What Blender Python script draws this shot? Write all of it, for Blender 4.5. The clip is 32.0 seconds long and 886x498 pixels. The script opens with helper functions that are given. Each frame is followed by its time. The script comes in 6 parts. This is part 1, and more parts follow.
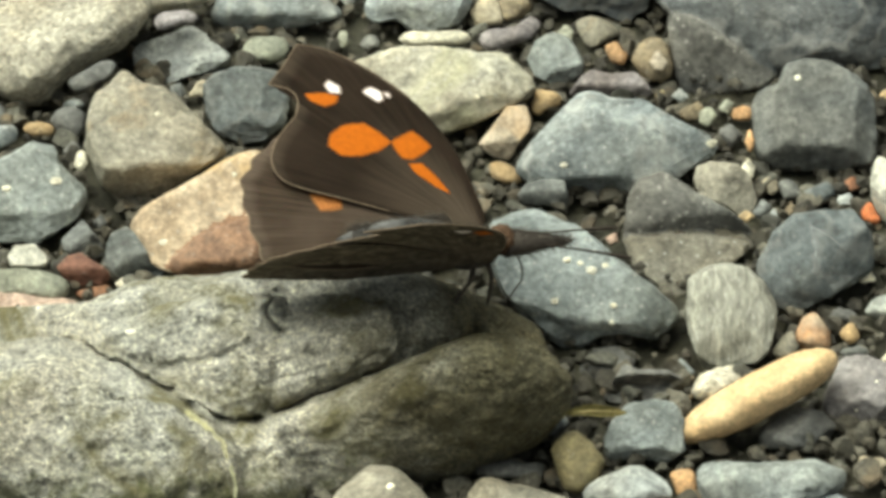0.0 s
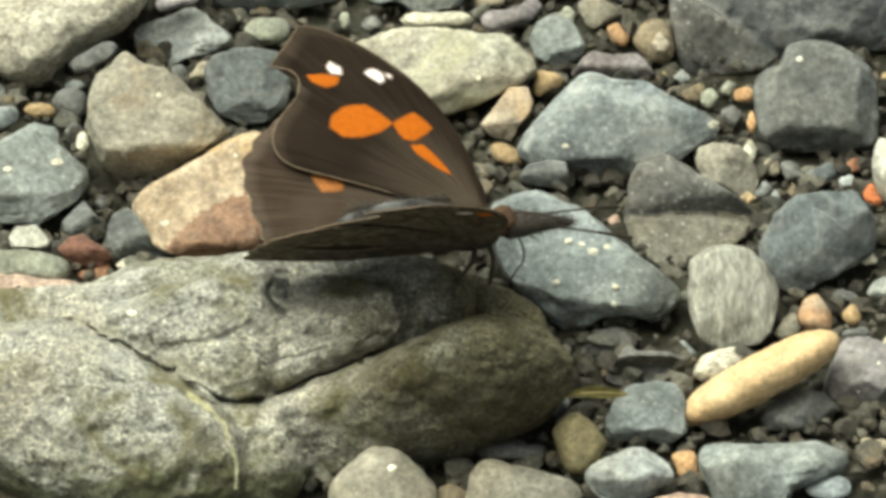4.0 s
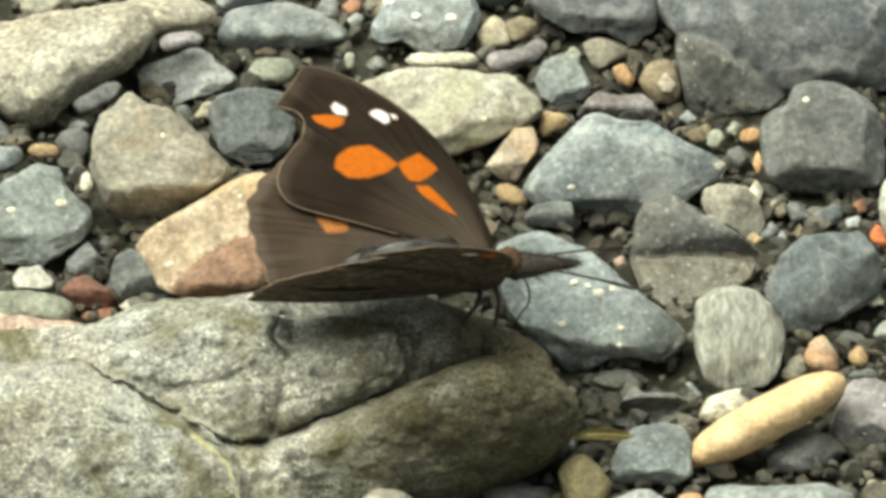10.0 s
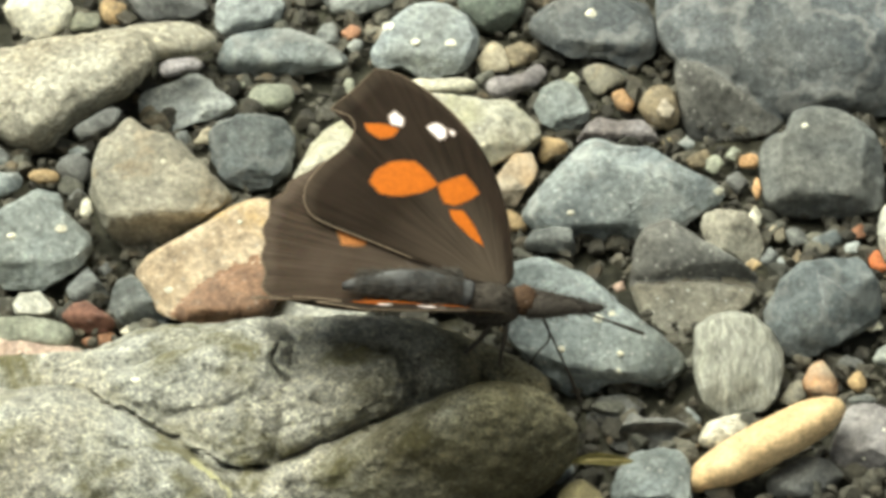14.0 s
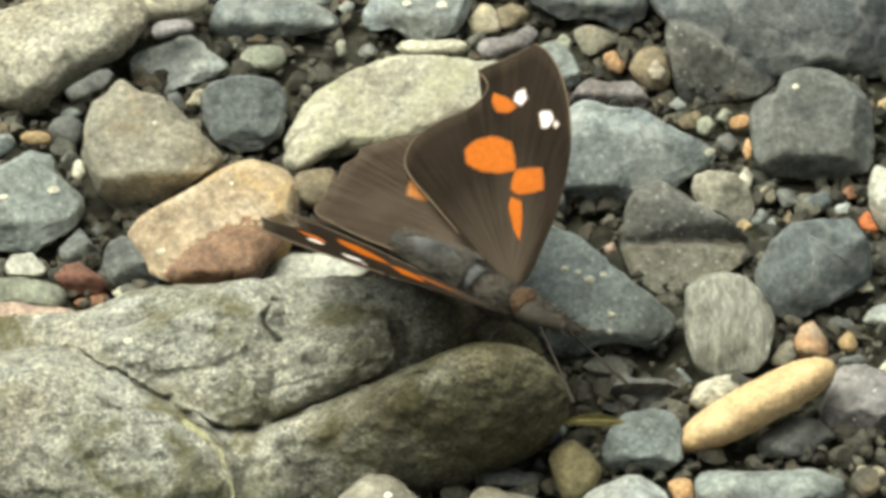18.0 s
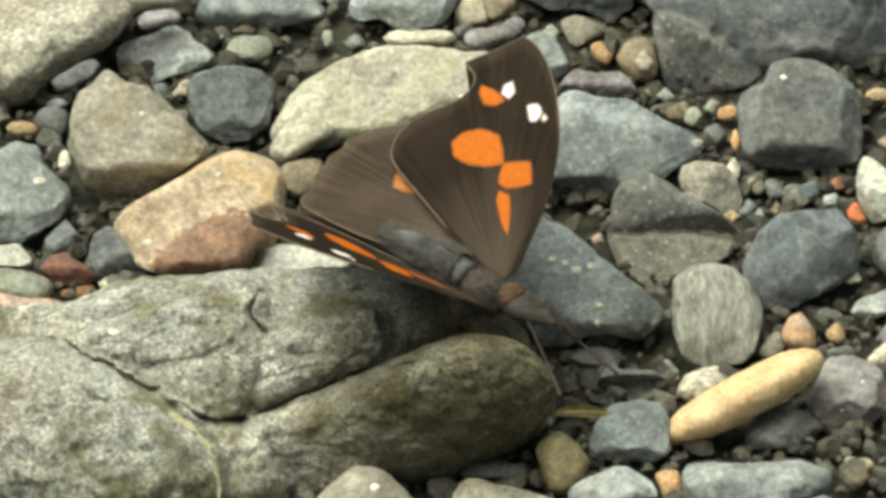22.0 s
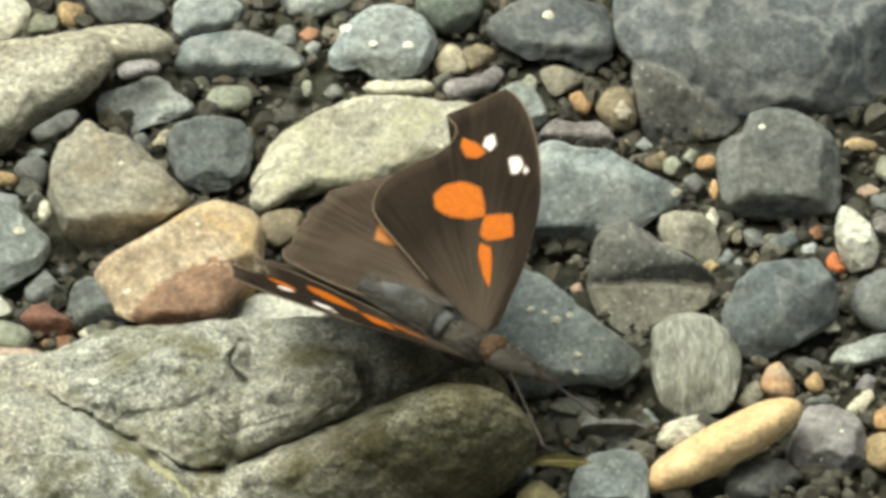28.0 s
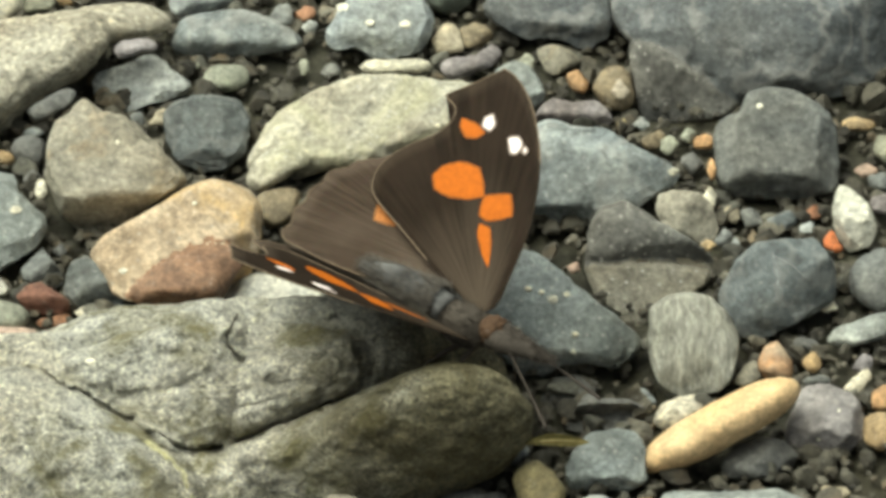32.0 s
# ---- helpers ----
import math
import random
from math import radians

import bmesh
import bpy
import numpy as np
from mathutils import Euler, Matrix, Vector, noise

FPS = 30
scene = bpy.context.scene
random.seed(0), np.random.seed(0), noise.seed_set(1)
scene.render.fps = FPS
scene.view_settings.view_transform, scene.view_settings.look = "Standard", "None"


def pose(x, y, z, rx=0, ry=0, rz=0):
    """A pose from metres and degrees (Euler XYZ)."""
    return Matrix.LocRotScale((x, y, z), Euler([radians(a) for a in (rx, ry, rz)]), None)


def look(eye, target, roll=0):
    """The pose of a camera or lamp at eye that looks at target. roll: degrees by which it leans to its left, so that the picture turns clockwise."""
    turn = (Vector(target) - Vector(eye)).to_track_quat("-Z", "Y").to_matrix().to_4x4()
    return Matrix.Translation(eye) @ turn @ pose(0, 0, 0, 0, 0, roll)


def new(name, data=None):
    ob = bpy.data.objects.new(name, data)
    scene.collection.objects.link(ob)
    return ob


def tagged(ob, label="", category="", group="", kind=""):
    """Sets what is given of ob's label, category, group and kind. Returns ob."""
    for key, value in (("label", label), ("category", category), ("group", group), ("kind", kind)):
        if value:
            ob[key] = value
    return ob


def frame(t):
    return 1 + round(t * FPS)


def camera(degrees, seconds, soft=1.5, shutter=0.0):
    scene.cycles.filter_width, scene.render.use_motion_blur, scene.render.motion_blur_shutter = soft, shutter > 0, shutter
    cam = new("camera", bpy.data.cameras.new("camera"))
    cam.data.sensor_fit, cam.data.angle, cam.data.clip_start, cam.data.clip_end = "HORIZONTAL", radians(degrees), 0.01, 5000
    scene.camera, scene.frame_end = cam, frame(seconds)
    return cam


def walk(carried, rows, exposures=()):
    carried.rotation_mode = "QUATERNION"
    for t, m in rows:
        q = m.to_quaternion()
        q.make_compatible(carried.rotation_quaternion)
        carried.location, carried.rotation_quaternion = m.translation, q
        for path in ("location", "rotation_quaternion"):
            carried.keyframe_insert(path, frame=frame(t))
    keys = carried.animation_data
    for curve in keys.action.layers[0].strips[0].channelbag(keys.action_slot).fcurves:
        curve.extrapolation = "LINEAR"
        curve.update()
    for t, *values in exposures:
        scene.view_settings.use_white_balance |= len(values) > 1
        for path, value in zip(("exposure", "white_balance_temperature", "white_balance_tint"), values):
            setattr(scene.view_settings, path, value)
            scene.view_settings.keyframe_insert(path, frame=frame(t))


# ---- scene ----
# A butterfly on a rock in a stony river bed. Positions of stones are in millimetres.
from mathutils import kdtree

cam = camera(6.5, 32.0, soft=3.8)
walk(cam, [
    (0.0, pose(0.00000, -0.55409, 0.43290, 51.7090, -0.0080, -0.0664)),
    (0.5, pose(0.00000, -0.55399, 0.43283, 51.6970, -0.0130, -0.0620)),
    (1.0, pose(0.00000, -0.55410, 0.43291, 51.6724, -0.0079, -0.0586)),
    (1.5, pose(0.00000, -0.55404, 0.43286, 51.6484, -0.0007, -0.0540)),
    (2.0, pose(0.00000, -0.55389, 0.43275, 51.6370, -0.0019, -0.0482)),
    (2.5, pose(0.00000, -0.55388, 0.43274, 51.6284, -0.0030, -0.0455)),
    (3.0, pose(0.00000, -0.55381, 0.43269, 51.6096, -0.0018, -0.0515)),
    (3.5, pose(0.00000, -0.55368, 0.43258, 51.5847, -0.0079, -0.0496)),
    (5.5, pose(0.00000, -0.55358, 0.43250, 51.5622, -0.0158, -0.0478)),
    (6.0, pose(0.00000, -0.55375, 0.43264, 51.5786, -0.0156, -0.0412)),
    (6.5, pose(0.00000, -0.55386, 0.43273, 51.6110, -0.0153, -0.0322)),
    (7.0, pose(0.00000, -0.55389, 0.43274, 51.6502, -0.0125, -0.0234)),
    (7.5, pose(0.00000, -0.55361, 0.43253, 51.6866, -0.0103, -0.0191)),
    (8.0, pose(0.00000, -0.55324, 0.43224, 51.7174, -0.0079, -0.0177)),
    (8.5, pose(0.00000, -0.55266, 0.43178, 51.7521, -0.0118, -0.0125)),
    (9.0, pose(0.00000, -0.55226, 0.43147, 51.7899, -0.0115, -0.0077)),
    (9.5, pose(0.00000, -0.55191, 0.43120, 51.8333, -0.0158, 0.0012)),
    (10.0, pose(0.00000, -0.55166, 0.43100, 51.8724, -0.0176, 0.0027)),
    (10.5, pose(0.00000, -0.55161, 0.43096, 51.9028, -0.0240, 0.0093)),
    (11.0, pose(0.00000, -0.55161, 0.43097, 51.9230, -0.0233, 0.0124)),
    (11.5, pose(0.00000, -0.55150, 0.43088, 51.9383, -0.0229, 0.0174)),
    (12.0, pose(0.00000, -0.55148, 0.43087, 51.9566, -0.0152, 0.0176)),
    (12.5, pose(0.00000, -0.55159, 0.43095, 51.9763, -0.0132, 0.0151)),
    (13.0, pose(0.00000, -0.55176, 0.43109, 52.0000, -0.0035, 0.0027)),
    (13.5, pose(0.00000, -0.55207, 0.43132, 52.0293, -0.0006, -0.0092)),
    (14.0, pose(0.00000, -0.55249, 0.43165, 52.0602, 0.0011, -0.0165)),
    (14.5, pose(0.00000, -0.55288, 0.43196, 52.0729, -0.0011, -0.0249)),
    (16.5, pose(0.00000, -0.55323, 0.43223, 51.8520, -0.0340, -0.0717)),
    (17.0, pose(0.00000, -0.55344, 0.43239, 51.8081, -0.0375, -0.0697)),
    (17.5, pose(0.00000, -0.55352, 0.43246, 51.7811, -0.0268, -0.0766)),
    (18.0, pose(0.00000, -0.55366, 0.43256, 51.7755, -0.0170, -0.0815)),
    (18.5, pose(0.00000, -0.55380, 0.43267, 51.7792, -0.0173, -0.0934)),
    (19.0, pose(0.00000, -0.55384, 0.43270, 51.7869, -0.0194, -0.1081)),
    (19.5, pose(0.00000, -0.55374, 0.43263, 51.7888, -0.0198, -0.1207)),
    (20.0, pose(0.00000, -0.55348, 0.43242, 51.7779, -0.0323, -0.1174)),
    (20.5, pose(0.00000, -0.55308, 0.43212, 51.7514, -0.0408, -0.1227)),
    (21.0, pose(0.00000, -0.55265, 0.43177, 51.7209, -0.0559, -0.1256)),
    (21.5, pose(0.00000, -0.55239, 0.43157, 51.7042, -0.0700, -0.1381)),
    (22.0, pose(0.00000, -0.55233, 0.43153, 51.7076, -0.0822, -0.1525)),
    (22.5, pose(0.00000, -0.55232, 0.43152, 51.7383, -0.0932, -0.1663)),
    (23.0, pose(0.00000, -0.55246, 0.43163, 51.7831, -0.1049, -0.1748)),
    (23.5, pose(0.00000, -0.55266, 0.43179, 51.8290, -0.1115, -0.2031)),
    (24.0, pose(0.00000, -0.55275, 0.43185, 51.8757, -0.1282, -0.2244)),
    (24.5, pose(0.00000, -0.55267, 0.43179, 51.9236, -0.1393, -0.2454)),
    (25.0, pose(0.00000, -0.55297, 0.43203, 51.9629, -0.1359, -0.2666)),
    (25.5, pose(0.00000, -0.55309, 0.43212, 51.9978, -0.1320, -0.2732)),
    (27.5, pose(0.00000, -0.55311, 0.43214, 52.1019, -0.1450, -0.2937)),
    (28.0, pose(0.00000, -0.55316, 0.43217, 52.0733, -0.1405, -0.2989)),
    (28.5, pose(0.00000, -0.55317, 0.43218, 52.0274, -0.1354, -0.2959)),
    (29.0, pose(0.00000, -0.55298, 0.43204, 51.9759, -0.1359, -0.2893)),
    (29.5, pose(0.00000, -0.55288, 0.43195, 51.9299, -0.1351, -0.2871)),
    (30.0, pose(0.00000, -0.55285, 0.43194, 51.8989, -0.1361, -0.2870)),
    (30.5, pose(0.00000, -0.55264, 0.43177, 51.8925, -0.1390, -0.2894)),
    (31.0, pose(0.00000, -0.55257, 0.43172, 51.8996, -0.1545, -0.2845)),
    (31.5, pose(0.00000, -0.55254, 0.43169, 51.9102, -0.1645, -0.2909)),
    (32.0, pose(0.00000, -0.55243, 0.43160, 51.9209, -0.1729, -0.3016)),
], exposures=[
    (0.0, 0.66, 6700, -2), (6.0, 0.71, 6700, -2), (9.0, 0.77, 6700, -2), (14.5, 0.73, 6700, -2),
    (19.0, 0.56, 6700, -2), (28.0, 0.57, 6700, -2), (32.0, 0.53, 6700, -2)])

# ---- daylight under a thin overcast ----
world = bpy.data.worlds.new("overcast_sky")
scene.world = world
world.use_nodes = True
wn = world.node_tree
sky = wn.nodes.new("ShaderNodeTexSky")
sky.sky_type, sky.sun_disc = "NISHITA", False
sky.sun_elevation, sky.sun_rotation = radians(67), radians(-68)
sky.air_density, sky.dust_density = 1.0, 6.0
back = wn.nodes["Background"]
back.inputs["Strength"].default_value = 0.075
haze = wn.nodes.new("ShaderNodeHueSaturation")  # thin cloud takes most of the blue out of the sky
haze.inputs["Saturation"].default_value = 0.3
wn.links.new(sky.outputs["Color"], haze.inputs["Color"])
wn.links.new(haze.outputs["Color"], back.inputs["Color"])
sun_data = bpy.data.lights.new("sun", "SUN")
sun_data.energy, sun_data.angle, sun_data.color = 3.7, radians(66), (1.0, 0.97, 0.9)
sun = new("sun", sun_data)
sun.matrix_world = look((-0.55, 0.22, 1.4), (0, 0, 0))

MM = 0.001


# ---- materials ----
def node_material(name):
    m = bpy.data.materials.new(name)
    m.use_nodes = True
    t = m.node_tree
    return m, t.nodes, t.links, t.nodes["Principled BSDF"]


def ramp(nodes, stops, smooth="LINEAR"):
    r = nodes.new("ShaderNodeValToRGB")
    r.color_ramp.interpolation = smooth
    while len(r.color_ramp.elements) < len(stops):
        r.color_ramp.elements.new(0.5)
    for e, (at, c) in zip(r.color_ramp.elements, stops):
        e.position, e.color = at, (*c, 1)
    return r


def noise_node(nodes, links, vec, scale, detail=6.0, rough=0.6, distort=0.0):
    n = nodes.new("ShaderNodeTexNoise")
    n.inputs["Scale"].default_value, n.inputs["Detail"].default_value = scale, detail
    n.inputs["Roughness"].default_value, n.inputs["Distortion"].default_value = rough, distort
    links.new(vec, n.inputs["Vector"])
    return n


def mix_node(nodes, links, fac, a, b, mode="MIX"):
    n = nodes.new("ShaderNodeMix")
    n.data_type, n.blend_type = "RGBA", mode
    for sock, value in ((n.inputs["Factor"], fac), (n.inputs["A"], a), (n.inputs["B"], b)):
        if isinstance(value, (int, float)):
            sock.default_value = value
        elif isinstance(value, tuple):
            sock.default_value = (*value, 1)
        else:
            links.new(value, sock)
    return n.outputs["Result"]


def stone_material(name, dark, light, stain=None, stain_amount=0.0, fleck=0.12, fleck_color=(0.62, 0.6, 0.54), vein=0.0,
                   gloss=0.62, relief=0.5, stretch=(1, 1, 1), island=False, contrast=0.68, grain_scale=1700, cracked=0.3, speckle=0.25, speck_scale=3800, damp_shade=None, moss=None, rubbed=0.7):
    """Weathered stone: broad tone patches, a fine mineral grain, pale flecks, dark pits and, where given, stains and veins."""
    m, nodes, links, bsdf = node_material(name)
    tc = nodes.new("ShaderNodeTexCoord")
    info = nodes.new("ShaderNodeObjectInfo")
    rnd = info.outputs["Random"]
    if island:
        geo = nodes.new("ShaderNodeNewGeometry")
        rnd = geo.outputs["Random Per Island"]
    mp = nodes.new("ShaderNodeVectorMath")
    mp.operation = "MULTIPLY_ADD"
    mp.inputs[1].default_value = stretch
    links.new(tc.outputs["Object"], mp.inputs[0])
    links.new(rnd, mp.inputs[2])
    vec = mp.outputs[0]
    broad = noise_node(nodes, links, vec, 190, 5, 0.55, 0.6)
    grain = noise_node(nodes, links, vec, grain_scale, 6, 0.78)
    fine = noise_node(nodes, links, vec, 4200, 3, 0.7)
    tone = ramp(nodes, ((0.3, dark), (0.72, light)))
    links.new(broad.outputs["Fac"], tone.inputs["Fac"])
    g = ramp(nodes, ((0.3, (0.3, 0.3, 0.3)), (0.48, (0.9, 0.9, 0.9)), (0.68, (1.75, 1.75, 1.7))))
    links.new(grain.outputs["Fac"], g.inputs["Fac"])
    color = mix_node(nodes, links, contrast, tone.outputs["Color"], g.outputs["Color"], "MULTIPLY")
    cells = nodes.new("ShaderNodeTexVoronoi")
    cells.inputs["Scale"].default_value = speck_scale
    links.new(vec, cells.inputs["Vector"])
    sp = nodes.new("ShaderNodeSeparateXYZ")
    links.new(cells.outputs["Color"], sp.inputs[0])
    pepper = ramp(nodes, ((0.0, (0.35, 0.34, 0.32)), (0.22, (0.8, 0.8, 0.79)), (0.75, (1.05, 1.05, 1.05)), (1.0, (1.6, 1.58, 1.5))))
    links.new(sp.outputs[0], pepper.inputs["Fac"])
    color = mix_node(nodes, links, speckle, color, pepper.outputs["Color"], "MULTIPLY")
    earth = noise_node(nodes, links, vec, 75, 4, 0.6, 0.4)
    er = ramp(nodes, ((0.42, (1.0, 1.0, 1.0)), (0.68, (0.98, 0.84, 0.66))))
    links.new(earth.outputs["Fac"], er.inputs["Fac"])
    color = mix_node(nodes, links, 0.4, color, er.outputs["Color"], "MULTIPLY")
    blotch = noise_node(nodes, links, vec, 520, 5, 0.65, 0.5)
    br = ramp(nodes, ((0.3, (0.5, 0.49, 0.47)), (0.5, (1.0, 1.0, 1.0)), (0.7, (1.42, 1.41, 1.36))))
    links.new(blotch.outputs["Fac"], br.inputs["Fac"])
    color = mix_node(nodes, links, min(0.8, contrast), color, br.outputs["Color"], "MULTIPLY")
    if cracked:
        bend = nodes.new("ShaderNodeVectorMath")
        bend.operation = "MULTIPLY_ADD"
        bend.inputs[1].default_value = (0.004, 0.004, 0.004)
        links.new(blotch.outputs["Color"], bend.inputs[0])
        links.new(vec, bend.inputs[2])
        cell = nodes.new("ShaderNodeTexVoronoi")
        cell.feature = "DISTANCE_TO_EDGE"
        cell.inputs["Scale"].default_value = 130
        links.new(bend.outputs[0], cell.inputs["Vector"])
        line = ramp(nodes, ((0.0, (cracked, cracked, cracked)), (0.03, (0, 0, 0))))
        links.new(cell.outputs["Distance"], line.inputs["Fac"])
        color = mix_node(nodes, links, line.outputs["Color"], color, (0.07, 0.065, 0.055))
    if stain:
        st = noise_node(nodes, links, vec, 110, 4, 0.6, 0.8)
        sr = ramp(nodes, ((0.62 - stain_amount * 0.5, (0, 0, 0)), (0.78 - stain_amount * 0.5, (1, 1, 1))))
        links.new(st.outputs["Fac"], sr.inputs["Fac"])
        color = mix_node(nodes, links, sr.outputs["Color"], color, mix_node(nodes, links, 0.6, stain, g.outputs["Color"], "MULTIPLY"))
    if vein:
        wv = nodes.new("ShaderNodeTexWave")
        wv.inputs["Scale"].default_value, wv.inputs["Distortion"].default_value = 45, 22
        wv.inputs["Detail"].default_value, wv.inputs["Detail Scale"].default_value = 4, 2.2
        links.new(vec, wv.inputs["Vector"])
        vr = ramp(nodes, ((0.6, (0, 0, 0)), (1.0, (vein, vein, vein))))
        links.new(wv.outputs["Fac"], vr.inputs["Fac"])
        color = mix_node(nodes, links, vr.outputs["Color"], color, fleck_color)
    fl = nodes.new("ShaderNodeTexVoronoi")
    fl.inputs["Scale"].default_value = 1100
    links.new(vec, fl.inputs["Vector"])
    fr = ramp(nodes, ((0.1, (fleck, fleck, fleck)), (0.24, (0, 0, 0))))
    links.new(fl.outputs["Distance"], fr.inputs["Fac"])
    color = mix_node(nodes, links, fr.outputs["Color"], color, fleck_color)
    # olive algae tint along x, with the shade of the far end painted in
    if damp_shade:
        x0, x1, shade_film = damp_shade
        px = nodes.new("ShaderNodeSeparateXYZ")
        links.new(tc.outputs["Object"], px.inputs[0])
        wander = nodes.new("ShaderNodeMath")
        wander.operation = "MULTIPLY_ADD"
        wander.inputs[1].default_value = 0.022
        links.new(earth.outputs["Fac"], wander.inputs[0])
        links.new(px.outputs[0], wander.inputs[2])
        darken = nodes.new("ShaderNodeMapRange")
        darken.inputs["From Min"].default_value, darken.inputs["From Max"].default_value = x0 + 0.011, x1 + 0.011
        darken.inputs["To Max"].default_value = 0.95
        links.new(wander.outputs[0], darken.inputs["Value"])
        color = mix_node(nodes, links, darken.outputs["Result"], color, mix_node(nodes, links, 1.0, color, shade_film, "MULTIPLY"))
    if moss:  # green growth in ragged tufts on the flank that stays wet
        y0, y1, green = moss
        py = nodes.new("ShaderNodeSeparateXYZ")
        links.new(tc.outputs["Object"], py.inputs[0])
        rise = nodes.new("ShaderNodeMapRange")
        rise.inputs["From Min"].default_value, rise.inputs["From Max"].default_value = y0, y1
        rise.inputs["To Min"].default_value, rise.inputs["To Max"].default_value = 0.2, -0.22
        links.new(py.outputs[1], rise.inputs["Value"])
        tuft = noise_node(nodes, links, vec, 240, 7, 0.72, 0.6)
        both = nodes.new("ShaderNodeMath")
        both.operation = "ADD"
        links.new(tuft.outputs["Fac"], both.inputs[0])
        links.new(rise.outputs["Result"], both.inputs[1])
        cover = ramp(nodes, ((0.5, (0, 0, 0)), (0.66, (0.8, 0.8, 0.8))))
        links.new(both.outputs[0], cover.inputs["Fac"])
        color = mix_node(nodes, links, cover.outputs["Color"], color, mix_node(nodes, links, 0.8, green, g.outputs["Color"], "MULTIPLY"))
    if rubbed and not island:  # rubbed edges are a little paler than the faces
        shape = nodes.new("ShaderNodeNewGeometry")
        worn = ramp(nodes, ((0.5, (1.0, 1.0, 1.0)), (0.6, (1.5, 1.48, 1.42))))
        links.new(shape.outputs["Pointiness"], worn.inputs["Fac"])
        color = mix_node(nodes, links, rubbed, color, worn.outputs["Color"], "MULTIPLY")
    hs = nodes.new("ShaderNodeHueSaturation")
    links.new(color, hs.inputs["Color"])
    mr = nodes.new("ShaderNodeMapRange")
    mr.inputs["To Min"].default_value, mr.inputs["To Max"].default_value = (0.45, 1.5) if island else (0.86, 1.14)
    links.new(rnd, mr.inputs["Value"])
    links.new(mr.outputs["Result"], hs.inputs["Value"])
    links.new(hs.outputs["Color"], bsdf.inputs["Base Color"])
    bsdf.inputs["Roughness"].default_value = gloss
    bsdf.inputs["Specular IOR Level"].default_value = 0.35
    add = nodes.new("ShaderNodeMath")
    add.operation = "MULTIPLY_ADD"
    add.inputs[1].default_value = 0.5
    links.new(fine.outputs["Fac"], add.inputs[0])
    links.new(grain.outputs["Fac"], add.inputs[2])
    bump = nodes.new("ShaderNodeBump")
    bump.inputs["Strength"].default_value, bump.inputs["Distance"].default_value = relief, 0.0008
    links.new(add.outputs[0], bump.inputs["Height"])
    links.new(bump.outputs["Normal"], bsdf.inputs["Normal"])
    return m


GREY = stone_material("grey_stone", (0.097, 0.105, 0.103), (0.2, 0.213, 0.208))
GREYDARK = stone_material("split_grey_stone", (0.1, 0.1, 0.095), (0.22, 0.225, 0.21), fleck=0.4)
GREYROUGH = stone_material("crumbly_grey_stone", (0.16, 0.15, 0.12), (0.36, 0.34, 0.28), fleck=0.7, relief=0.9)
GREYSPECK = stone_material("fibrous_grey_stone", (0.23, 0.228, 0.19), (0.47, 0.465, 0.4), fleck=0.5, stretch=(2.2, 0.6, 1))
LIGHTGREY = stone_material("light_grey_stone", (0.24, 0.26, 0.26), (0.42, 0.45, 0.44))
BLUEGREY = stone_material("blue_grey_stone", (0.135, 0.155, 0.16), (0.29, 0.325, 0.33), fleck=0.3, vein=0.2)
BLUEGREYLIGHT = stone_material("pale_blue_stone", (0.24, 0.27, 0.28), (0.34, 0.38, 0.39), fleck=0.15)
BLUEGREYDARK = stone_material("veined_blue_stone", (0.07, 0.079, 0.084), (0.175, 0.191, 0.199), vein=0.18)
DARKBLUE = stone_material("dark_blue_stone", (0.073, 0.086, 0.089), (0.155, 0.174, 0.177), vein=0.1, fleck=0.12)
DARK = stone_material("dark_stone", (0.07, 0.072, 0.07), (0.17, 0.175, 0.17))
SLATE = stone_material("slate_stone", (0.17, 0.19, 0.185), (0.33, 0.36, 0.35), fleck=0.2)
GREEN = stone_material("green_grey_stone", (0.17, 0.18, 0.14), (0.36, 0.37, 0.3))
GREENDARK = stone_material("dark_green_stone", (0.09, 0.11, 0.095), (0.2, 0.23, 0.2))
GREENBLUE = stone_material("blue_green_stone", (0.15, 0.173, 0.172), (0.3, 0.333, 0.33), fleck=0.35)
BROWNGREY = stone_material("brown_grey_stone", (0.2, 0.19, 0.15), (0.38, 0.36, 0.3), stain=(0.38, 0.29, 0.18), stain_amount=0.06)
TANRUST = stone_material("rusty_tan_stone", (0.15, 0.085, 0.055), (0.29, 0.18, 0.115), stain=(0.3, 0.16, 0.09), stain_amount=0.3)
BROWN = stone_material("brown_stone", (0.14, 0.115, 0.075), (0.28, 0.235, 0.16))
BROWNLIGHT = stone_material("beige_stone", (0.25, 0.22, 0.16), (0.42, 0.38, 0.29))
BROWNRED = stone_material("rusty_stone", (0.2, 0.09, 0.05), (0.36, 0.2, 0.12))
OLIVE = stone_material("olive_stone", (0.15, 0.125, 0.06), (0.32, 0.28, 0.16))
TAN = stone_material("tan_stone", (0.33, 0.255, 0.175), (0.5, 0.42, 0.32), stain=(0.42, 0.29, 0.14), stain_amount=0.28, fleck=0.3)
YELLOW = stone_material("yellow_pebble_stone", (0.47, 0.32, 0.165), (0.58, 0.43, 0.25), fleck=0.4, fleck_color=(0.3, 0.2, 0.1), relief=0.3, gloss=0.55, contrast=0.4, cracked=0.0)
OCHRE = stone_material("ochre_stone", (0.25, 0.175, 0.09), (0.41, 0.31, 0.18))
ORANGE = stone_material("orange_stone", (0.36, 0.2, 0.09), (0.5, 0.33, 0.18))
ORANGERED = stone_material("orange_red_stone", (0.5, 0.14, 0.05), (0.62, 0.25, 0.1))
